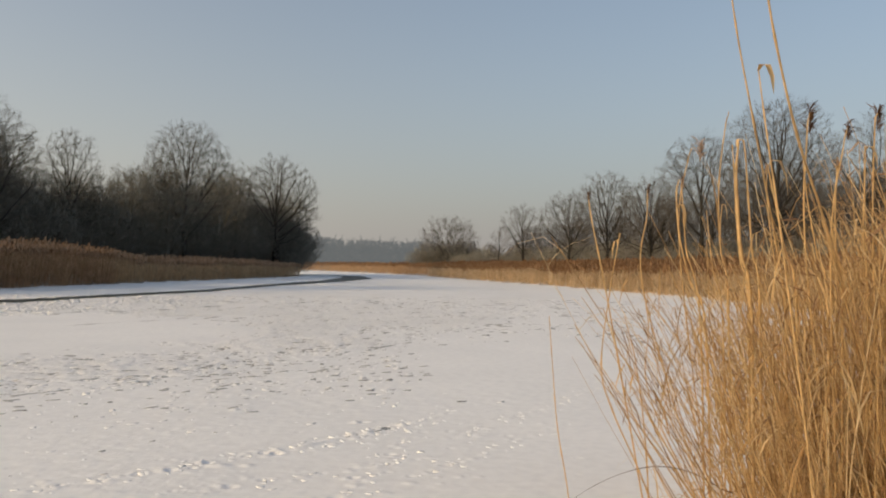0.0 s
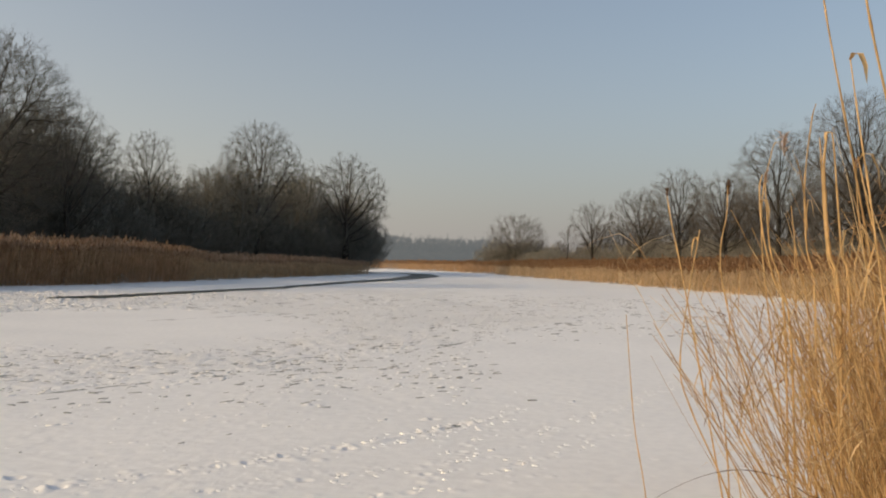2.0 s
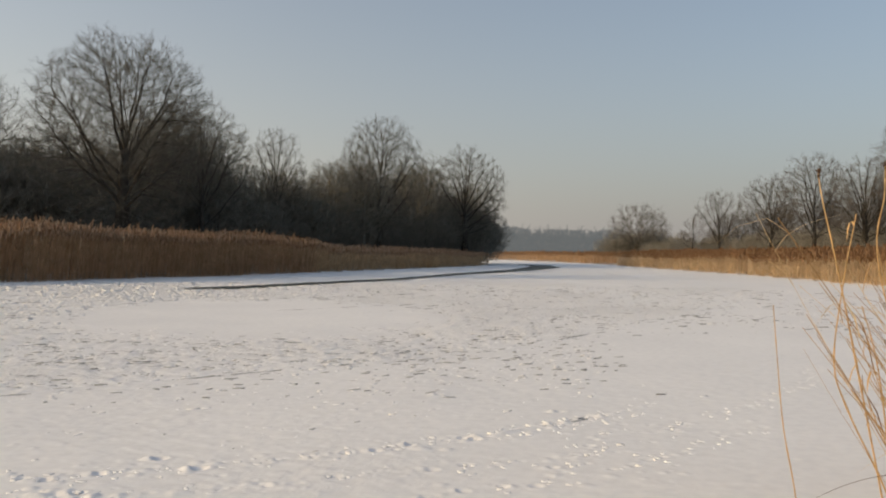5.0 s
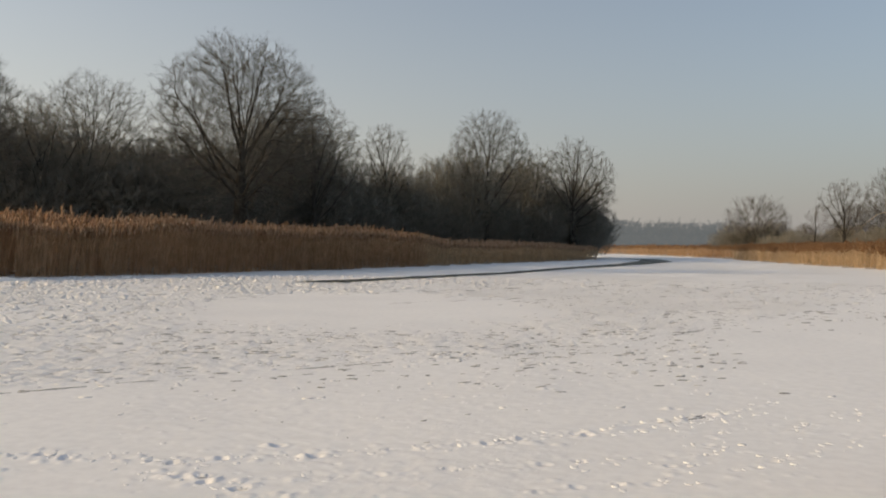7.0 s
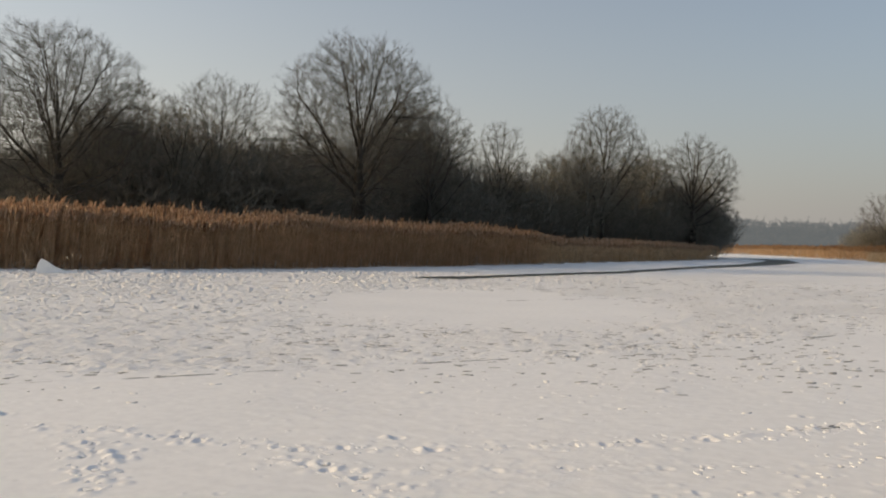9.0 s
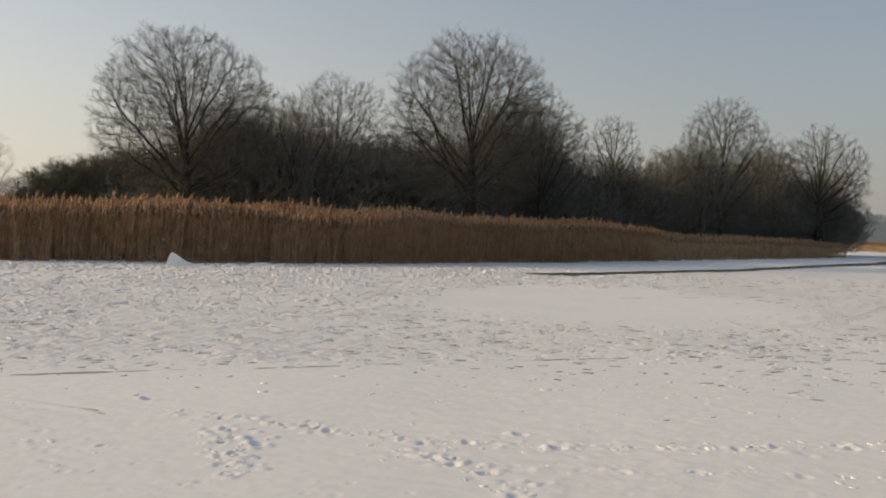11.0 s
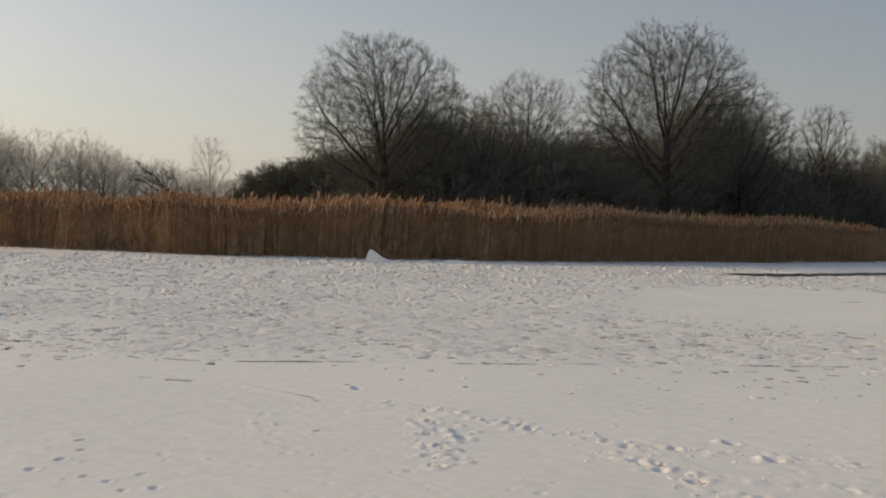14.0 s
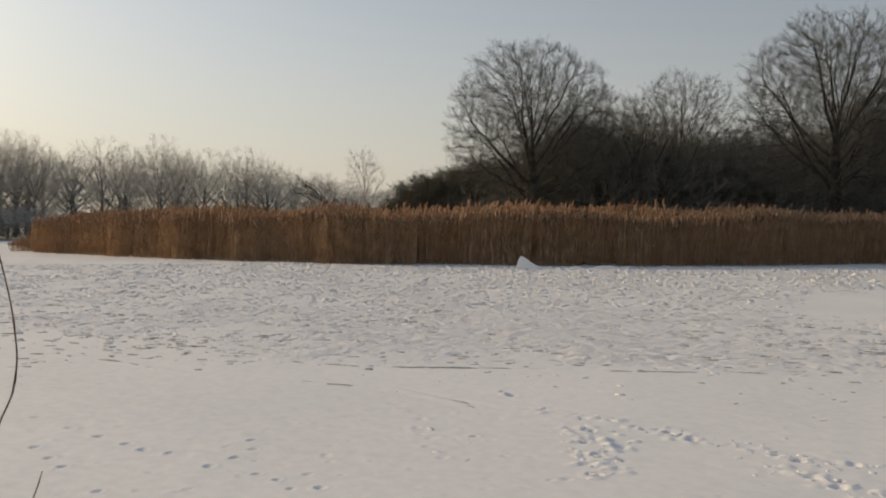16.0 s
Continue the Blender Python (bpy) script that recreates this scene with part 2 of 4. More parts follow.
FAR_SHORE = [(-3.0, 142), (-14, 172), (-32, 218), (-60, 250)]
RIGHT_LAND = [(6, -30), (1.5, -1.5), (1.7, 2.0), (2.9, 4.6), (5.4, 9), (11.5, 20)] + RIGHT_SHORE + FAR_SHORE[1:] + [(-190, 330), (-190, 900), (900, 900), (900, -30)]
ACROSS_LAND = [polar(a, d)[:2] for a, d in ((120, 120), (104, 134), (92, 140), (86, 143), (80, 150), (72, 165), (66, 200), (66, 900), (120, 900))]


def inside(x, y, poly):
    r = np.zeros(x.shape, bool)
    for (x0, y0), (x1, y1) in zip(poly, poly[1:] + poly[:1]):
        if y0 != y1:
            r ^= ((y0 > y) != (y1 > y)) & (x < (x1 - x0) * (y - y0) / (y1 - y0) + x0)
    return r


def shore_gap(x, y, poly):
    d = np.full(x.shape, 1e9)
    for (x0, y0), (x1, y1) in zip(poly, poly[1:] + poly[:1]):
        dx, dy = x1 - x0, y1 - y0
        t = np.clip(((x - x0) * dx + (y - y0) * dy) / (dx * dx + dy * dy), 0, 1)
        d = np.minimum(d, np.hypot(x - x0 - t * dx, y - y0 - t * dy))
    return d


def along(points, n, rng, near=0.0):
    """n random places along a line of points, with the way to its left; near: how strongly the near end is favoured."""
    p = np.array(points, float)
    seg = np.diff(p, axis=0)
    ln = np.linalg.norm(seg, axis=1)
    mid = (p[1:] + p[:-1]) / 2
    wgt = ln / np.maximum(np.linalg.norm(mid, axis=1), 20) ** near
    k = rng.choice(len(ln), n, p=wgt / wgt.sum())
    u = rng.rand(n, 1)
    d = unit(seg[k])
    return p[k] + u * seg[k], np.stack([-d[:, 1], d[:, 0]], 1)


# ---------------------------------------------------------------- ground
TRAILS = [  # beaded tracks: step, depth, points
    (0.12, 1.35, [(-6.2, 4.3), (-5.64, 4.54), (-4.92, 4.79), (-4.08, 4.92), (-3.2, 5.44), (-2.01, 6.34), (-1.01, 7.38), (-0.14, 8.59)]),
    (0.09, 1.5, [(-5.42, 4.27), (-4.95, 3.99), (-4.3, 3.5)]),
    (0.10, 1.5, [(-3.9, 4.6), (-3.46, 4.7), (-3.1, 4.6), (-2.6, 4.15)]),
    (0.22, 0.7, [(-3.9, 4.5), (-2.92, 4.9), (-1.7, 5.76), (-0.9, 6.3), (-0.3, 6.9)]),
    (0.16, 0.7, [(0.17, 7.69), (0.64, 8.51), (1.15, 9.3), (2.0, 11.0), (2.6, 13)]),
    (0.26, 0.7, [(-0.6, 5.8), (-0.38, 7.16), (-0.1, 8.5), (0.15, 9.6)]),
    (0.28, 0.7, [(-1.3, 5.2), (-0.4, 6.1), (0.5, 7.2), (1.3, 8.6)]),
    (0.30, 0.5, [(-7.4, 3.6), (-6.6, 3.3), (-5.9, 3.2), (-5.2, 2.9)])]
PRINTS = [(-6.89, 0.5), (-6.55, 0.56), (-6.29, 0.61), (-5.64, 0.73), (-7.4, 0.79), (-7.01, 0.94), (-6.68, 1.08), (-6.46, 1.15), (-6.28, 1.29), (-5.82, 1.44), (-5.5, 1.66),
          (-5.32, 1.73), (-5.04, 1.9), (-5.11, 1.74), (-6.34, 1.9), (-6.1, 1.83), (-5.94, 1.65), (-7.95, 0.59), (-5.6, 3.38)]
RIDGES = [  # low straight edges in the crust
    [(-13.02, 0.59), (-12.85, 1.48), (-12.77, 2.13)], [(-10.97, 2.67), (-10.0, 3.26), (-9.04, 3.94), (-8.2, 5.2)],
    [(-10.92, 1.62), (-9.74, 2.07), (-8.6, 2.84), (-7.66, 3.73), (-6.56, 3.95)],
    [(-8.2, 5.2), (-6.9, 6.9), (-6.1, 8.2), (-5.2, 9.4), (-3.75, 11.4), (-2.1, 13.4), (-0.6, 17.5), (1.4, 23.2)], [(-1.25, 7.08), (-0.92, 7.59), (-0.5, 8.1)],
    [(-7.8, 22), (-6, 28), (-3.9, 32.6), (-0.2, 44.4)], [(-5.6, 24), (-3.4, 31.6), (1, 46)], [(-9.5, 20), (-4.8, 26.8)],
    [(-15.6, 8.0), (-14.2, 10.4), (-12.5, 12.8)], [(-24, 17), (-21.5, 21), (-19, 24.5)], [(-19, 9), (-17.5, 12), (-15.6, 15)]]
CALM = [(-9.0, 19.0, 4.2, 5.4, 0.5), (-7.0, 2.0, 3.2, 1.9, 0.3), (2.2, 13, 2.4, 5.5, 0.0)]   # smooth patches: x, y, half sizes, turn
CRUST = ((-40, -12), (-16, 0.2), (-11.6, 1.6), (-9.8, 2.6), (-8.9, 3.6), (-8.2, 4.9), (-6.9, 6.7), (-6.1, 8.0), (-5.2, 9.2), (-3.6, 11.0), (-2.1, 13.2), (-0.6, 17.3), (1.4, 23.0), (5, 36), (12, 60))   # near edge of the broken crust


def swell(x, y):
    return 0.02 * vnoise(x, y, 3.1, 1) + 0.008 * vnoise(x, y, 0.9, 2)


def crust_cover(x, y):
    """How broken the snow is, from 0 (smooth) to 1: beyond a line across the river, and in loose patches before it."""
    c = np.array(CRUST)
    beyond = smooth(-0.5, 1.2, y - np.interp(x, c[:, 0], c[:, 1]) + 1.6 * (vnoise(x, y, 1.6, 33) - 0.5))
    patch = smooth(0.34, 0.66, vnoise(x, y, 3.4, 3) * 0.5 + vnoise(x, y, 1.3, 4) * 0.5)
    cover = beyond * (0.35 + 0.65 * patch) + (1 - beyond) * 0.22 * patch
    cover = cover * (0.45 + 0.55 * smooth(3.5, -4.5, x - 0.12 * y))
    for cx, cy, a, b, tw in CALM:
        dx, dy = x - cx, y - cy
        u, v = dx * math.cos(tw) + dy * math.sin(tw), -dx * math.sin(tw) + dy * math.cos(tw)
        cover = cover * smooth(0.78, 1.3, np.hypot(u / a, v / b) + 0.3 * (vnoise(x, y, 0.8, 9) - 0.5))
    return cover


def snow_relief(x, y, rng):
    z = swell(x, y)
    cover = crust_cover(x, y)
    # soft hollows left by the wind
    z = z + (0.001 + 0.006 * cover) * vnoise(x, y, 0.24, 8) + (0.1 + 0.9 * smooth(0.4, 0.6, vnoise(x, y, 2.2, 34))) * 0.003 * smooth(0.45, 0.75, vnoise(x, y, 0.13, 35))
    # broken crust: low plates with steep rims, in three sizes
    for size, seed, high, cut in ((0.55, 21, 0.007, 0.60), (0.24, 23, 0.012, 0.57), (0.12, 26, 0.012, 0.58)):
        f = vnoise(x, y, size, seed) * 0.56 + vnoise(x, y, size * 0.42, seed + 1) * 0.29 + vnoise(x, y, size * 0.2, seed + 2) * 0.15
        edge = cut - 0.10 * (cover - 0.6)
        z = z + smooth(0.05, 0.6, cover) * high * smooth(edge - 0.012, edge + 0.02, f) * (0.4 + 0.6 * smooth(edge, edge + 0.12, f))
    z = z + cover * 0.022 * np.maximum(0, vnoise(x, y, 0.16, 5) * 0.55 + vnoise(x, y, 0.08, 6) * 0.45 - 0.58)

    def stamp(cx, cy, s, h, dent):
        m = (np.abs(x - cx) < 3 * s) & (np.abs(y - cy) < 3 * s)
        if m.any():
            q = ((x[m] - cx) ** 2 + (y[m] - cy) ** 2) / (s * s)
            q = q * (0.75 + 0.5 * vnoise(x[m], y[m], s * 0.8, 37))
            if dent:
                z[m] += h * (0.3 * np.exp(-(np.sqrt(q) - 1.5) ** 2 * 4) - np.exp(-q * q * 0.8))
            else:
                z[m] += h * np.exp(-q * q)
    for step, depth, pts in TRAILS:
        p = np.array(pts)
        ln = np.linalg.norm(np.diff(p, axis=0), axis=1)
        s, run = np.concatenate([[0], np.cumsum(ln)]), 0.0
        while run < s[-1]:
            cx, cy = np.interp(run, s, p[:, 0]), np.interp(run, s, p[:, 1])
            cx, cy = cx + rng.normal(0, 0.05), cy + rng.normal(0, 0.05)
            if rng.rand() < 0.4:
                stamp(cx, cy, rng.uniform(0.028, 0.05), depth * rng.uniform(0.007, 0.016), True)
            for _ in range(rng.randint(1, 4)):
                stamp(cx + rng.normal(0, 0.08), cy + rng.normal(0, 0.07), rng.uniform(0.022, 0.05), depth * rng.uniform(0.003, 0.010), False)
            run += step * rng.uniform(0.6, 1.4)
    for cx, cy in PRINTS:
        stamp(cx, cy, rng.uniform(0.024, 0.034), rng.uniform(0.012, 0.02), True)
    for line in RIDGES:
        for (x0, y0), (x1, y1) in zip(line, line[1:]):
            dx, dy = x1 - x0, y1 - y0
            L = math.hypot(dx, dy)
            t = ((x - x0) * dx + (y - y0) * dy) / L
            s = ((x - x0) * -dy + (y - y0) * dx) / L + 0.05 * (vnoise(x, y, 1.1, 11) - 0.5)
            wid = 0.03 + 0.003 * math.hypot(x0, y0)
            on = (t > 0) & (t < L)
            gate = smooth(0.35, 0.6, vnoise(x, y, 1.0, 12))
            z += on * gate * 0.009 * (np.exp(-(s / wid) ** 2) - 0.7 * np.exp(-((s - 1.8 * wid) / wid) ** 2))
    for _ in range(700):
        d, a = 4.5 * math.exp(rng.uniform(0, 1.4)), radians(rng.uniform(-25, 92))
        stamp(-math.sin(a) * d, math.cos(a) * d, rng.uniform(0.018, 0.034), rng.uniform(0.003, 0.008), rng.rand() < 0.6)
    for cx, cy in ((-10.5, 5.4), (-11.9, 6.2), (-3.18, 5.45), (-3.6, 5.62), (-6.82, 4.52), (-15.5, 3.25), (-4.9, 4.1), (-2.23, 8.96), (-0.86, 8.34)):
        stamp(cx, cy, 0.042, 0.02, False)
        stamp(cx + 0.09, cy + 0.03, 0.045, 0.018, True)
    return z


def build_ground():
    rng = np.random.RandomState(11)
    th = np.radians(np.concatenate([np.arange(-32, 94, 0.18), np.arange(94, 328, 0.75)]))
    rr = np.concatenate([[0.0], np.arange(0.1, 4.15, 0.1), 4.2 * 1.003 ** np.arange(0, 660), 30.5 * 1.012 ** np.arange(0, 58), 62 * 1.06 ** np.arange(0, 70)])
    R, T = np.meshgrid(rr, th, indexing="ij")
    x, y = -np.sin(T) * R, np.cos(T) * R
    z = snow_relief(x.ravel(), y.ravel(), rng).reshape(x.shape) * smooth(140, 50, R)
    land = np.zeros(x.shape, bool)
    for poly in (LEFT_LAND, RIGHT_LAND, ACROSS_LAND):
        inn = inside(x, y, poly)
        gap = shore_gap(x, y, poly)
        z += np.where(inn, 0.35 * smooth(0.0, 3.0, gap) + 0.8 * smooth(6, 40, gap), 0)
        land |= inn & (gap > 0.9)
    nr, nt = x.shape
    i, j = np.arange(nr - 1)[:, None] * nt, np.arange(nt)[None]
    k = (j + 1) % nt
    q = np.stack([i + j, i + k, i + nt + k, i + nt + j], -1).reshape(-1, 4)[:, ::-1]
    li = land.ravel()
    idx = li[q].sum(1) >= 2
    me = mesh_quads("ground", np.stack([x, y, z], -1).reshape(-1, 3), q, [M_SNOW, M_LITTER], idx)
    broken = me.attributes.new("crust", 'FLOAT', 'POINT')
    broken.data.foreach_set("value", ((0.02 + 0.78 * crust_cover(x.ravel(), y.ravel()) ** 1.5) * (0.8 + 0.6 * smooth(11, 24, R.ravel()))).astype(np.float32))
    tagged(new("ground", me), "frozen river under trampled wind-packed snow between reedy banks", "ground", kind="structure")


build_ground()


def chunks(name, label, x, y, size, high, seed, edge, across=False, along_way=None):
    """Many small broken pieces of snow crust, each an uneven many-sided slab; edge: how sharp the rim is."""
    rng = np.random.RandomState(seed)
    n, k = len(x), 7
    a = np.arange(k) * 2 * np.pi / k + rng.rand(n, 1) * 6.283
    rad = size[:, None] * rng.uniform(0.6, 1.25, (n, k))
    flat = rng.uniform(0.45, 1.0, (n, 1))
    tilt = rng.normal(0, 0.02, (n, 2))
    turn = rng.rand(n, 1) * 6.283
    shape = ((1.02, -0.4), (1.0, 0.8), (edge, 1.0), (0.0, 1.02))
    if across:      # wind-cut: long in one direction, with hollow undersides
        flat = rng.uniform(0.16, 0.6, (n, 1)) * (1.0 if along_way is None else 0.5)
        rad = size[:, None] * rng.uniform(0.35, 1.35, (n, k))
        tilt = tilt * 0.5
        turn = along_way[:, None] if along_way is not None else rng.normal(0.9, 0.4, (n, 1))
        shape = ((0.72, -0.6), (1.0, 0.99), (0.0, 1.0))
    rings = []
    for f, z in shape:
        u, v = np.cos(a) * rad * f, np.sin(a) * rad * f * flat
        px, py = u * np.cos(turn) - v * np.sin(turn), u * np.sin(turn) + v * np.cos(turn)
        pz = high[:, None] * z + (px * tilt[:, :1] + py * tilt[:, 1:]) * (z > 0)
        rings.append(np.stack([x[:, None] + px, y[:, None] + py, pz + swell(x[:, None] + px, y[:, None] + py)], -1))
    v = np.stack(rings, 1).reshape(-1, 3)
    i, j = np.arange(len(shape) - 1)[:, None] * k, np.arange(k)[None]
    m = (j + 1) % k
    q = np.stack([i + j, i + m, i + k + m, i + k + j], -1).reshape(-1, 4)
    q = (np.arange(n)[:, None, None] * (len(shape) * k) + q[None]).reshape(-1, 4)
    return tagged(new(name, mesh_quads(name, v, q, [M_SNOW], smooth=edge < 0.75)), label, "snow", kind="stuff")


def shade_slivers(name, label, x, y, size, flat, turn, seed):
    """Dark slivers that put the crust's shade into colour, each an uneven many-sided patch just proud of the ground."""
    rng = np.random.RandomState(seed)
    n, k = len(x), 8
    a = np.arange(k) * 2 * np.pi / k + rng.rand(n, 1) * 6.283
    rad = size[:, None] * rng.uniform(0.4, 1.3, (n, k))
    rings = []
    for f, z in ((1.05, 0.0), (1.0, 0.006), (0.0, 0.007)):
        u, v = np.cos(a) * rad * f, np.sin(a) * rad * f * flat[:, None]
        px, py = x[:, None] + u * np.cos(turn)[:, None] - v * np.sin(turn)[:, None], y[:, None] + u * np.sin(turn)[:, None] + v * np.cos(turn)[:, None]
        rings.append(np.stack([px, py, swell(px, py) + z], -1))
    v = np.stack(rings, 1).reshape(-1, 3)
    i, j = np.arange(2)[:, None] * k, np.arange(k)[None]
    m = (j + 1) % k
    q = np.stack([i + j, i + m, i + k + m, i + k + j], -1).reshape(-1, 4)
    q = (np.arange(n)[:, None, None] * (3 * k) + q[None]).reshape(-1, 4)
    return tagged(new(name, mesh_quads(name, v, q, [M_SHADE], smooth=False)), label, "ice", kind="stuff")


def scatter_crust():
    rng = np.random.RandomState(64)
    n = 135000
    az, d = np.radians(rng.uniform(-14, 92, n)), 6.5 * np.exp(rng.rand(n) * math.log(6.4))
    x, y = -np.sin(az) * d, np.cos(az) * d
    p = (0.03 + 0.6 * crust_cover(x, y)) * (0.08 + 0.92 * smooth(7.5, 13, d))
    for cx, cy, a, b, tw in CALM:
        u, v = (x - cx) * math.cos(tw) + (y - cy) * math.sin(tw), -(x - cx) * math.sin(tw) + (y - cy) * math.cos(tw)
        p = p * smooth(0.85, 1.3, np.hypot(u / a, v / b) + 0.3 * (vnoise(x, y, 0.8, 9) - 0.5))
    for poly in (LEFT_LAND, RIGHT_LAND):
        p = p * ~inside(x, y, poly) * (shore_gap(x, y, poly) > 0.5)
    keep = rng.rand(n) < p
    x, y, d = x[keep], y[keep], d[keep]
    n = len(x)
    grade = rng.rand(n) ** 3.4
    chunks("snow_crust", "scattered broken plates of wind-packed snow crust", x, y, (0.012 + 0.07 * grade) * (0.45 + d / 26), (0.0035 + 0.007 * grade) * (0.5 + d / 18) * (0.8 + 1.1 * smooth(-6, -18, x)), 65, 0.97, True)
    # flat dark patches in place of the shade below small rims
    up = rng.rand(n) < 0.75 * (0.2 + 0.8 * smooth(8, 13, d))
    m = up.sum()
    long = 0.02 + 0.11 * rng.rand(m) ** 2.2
    shade_slivers("shade_dashes", "dark slivers between the snow crust, standing for its shade", x[up] + rng.normal(0, 0.15, m), y[up] + rng.normal(0, 0.15, m), long * (0.1 + d[up] / 17), rng.uniform(0.25, 0.6, m), rng.normal(0.82, 0.3, m), 70)
    # along the cracks in the crust, with their shade as dark slivers
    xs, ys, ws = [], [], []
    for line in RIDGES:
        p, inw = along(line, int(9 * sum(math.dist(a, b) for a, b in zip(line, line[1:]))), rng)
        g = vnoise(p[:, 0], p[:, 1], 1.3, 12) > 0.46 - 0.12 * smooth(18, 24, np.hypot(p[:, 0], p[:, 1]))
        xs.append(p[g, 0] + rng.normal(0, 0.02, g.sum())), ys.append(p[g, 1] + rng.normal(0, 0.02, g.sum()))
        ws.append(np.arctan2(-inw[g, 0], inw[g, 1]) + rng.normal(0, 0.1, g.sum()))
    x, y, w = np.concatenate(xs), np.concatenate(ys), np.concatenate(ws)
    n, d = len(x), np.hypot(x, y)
    shade_slivers("ice_crack", "thin cracks through the snow crust, their shade given as grey slivers", x, y, rng.uniform(0.06, 0.2, n) * (0.5 + d / 24), rng.uniform(0.03, 0.10, n) * (1 + smooth(16, 26, d)), w, 66)
    # crumbled rim of the channel
    p, _ = along([(-15.6, 30.3), (-14.9, 34.2), (-13.9, 40.6), (-12.8, 45), (-12.1, 57.4), (-10.2, 71.5)], 130, rng, 0.5)
    p = p + np.abs(rng.normal(0, 0.25, (130, 1))) * [1.0, -0.35]
    chunks("snow_crust", "crumbled snow heaped along the channel's edge", p[:, 0], p[:, 1], rng.uniform(0.05, 0.18, 130), rng.uniform(0.015, 0.04, 130), 68, 0.6)
    # kicked-up lumps beside the tracks
    xs, ys = [], []
    for step, depth, pts in TRAILS:
        p, _ = along(pts, int(13 * depth * sum(math.dist(a, b) for a, b in zip(pts, pts[1:])) * 0.2 / step), rng)
        p = p + rng.normal(0, 0.09, p.shape)
        xs.append(p[:, 0]), ys.append(p[:, 1])
    x, y = np.concatenate(xs), np.concatenate(ys)
    n = len(x)
    chunks("snow_lumps", "small kicked-up lumps of snow along animal tracks", x, y, rng.uniform(0.012, 0.036, n), rng.uniform(0.003, 0.008, n), 67, 0.8)


scatter_crust()


def build_channel():
    """The dark refrozen channel, a strip with ragged edges, and the crumbled rim of snow beside it."""
    near = np.array([(-17.6, 29.8), (-15.6, 30.4), (-15.0, 34.2), (-14.0, 40.6), (-12.9, 45), (-12.2, 57.4), (-10.4, 71.5), (-9.2, 84), (-8.6, 100), (-11.6, 119)])
    far = np.array([(-17.6, 30.1), (-16.4, 33.4), (-15.9, 36.5), (-14.7, 42.2), (-13.7, 47.5), (-13.2, 62), (-11.8, 81), (-12.4, 100), (-13.4, 112), (-17.0, 123)])
    u, U = np.linspace(0, 1, len(near)), np.linspace(0, 1, 160)
    rng = np.random.RandomState(3)
    rows = []
    for f in (0.0, 0.33, 0.66, 1.0):
        p = near + (far - near) * f
        e = np.stack([np.interp(U, u, p[:, 0]), np.interp(U, u, p[:, 1])], -1)
        e += rng.normal(0, 0.10 if f in (0.0, 1.0) else 0.02, e.shape)
        rows.append(np.concatenate([e, np.full((160, 1), 0.062)], 1))
    v = np.stack(rows, 1).reshape(-1, 3)
    i, j = np.arange(159)[:, None] * 4, np.arange(3)[None]
    q = np.stack([i + j, i + j + 1, i + 5 + j, i + 4 + j], -1).reshape(-1, 4)
    tagged(new("ice_channel", mesh_quads("ice_channel", v, q[:, ::-1], [M_ICE])), "narrow channel of dark refrozen ice along the bank", "ice", kind="structure")


build_channel()


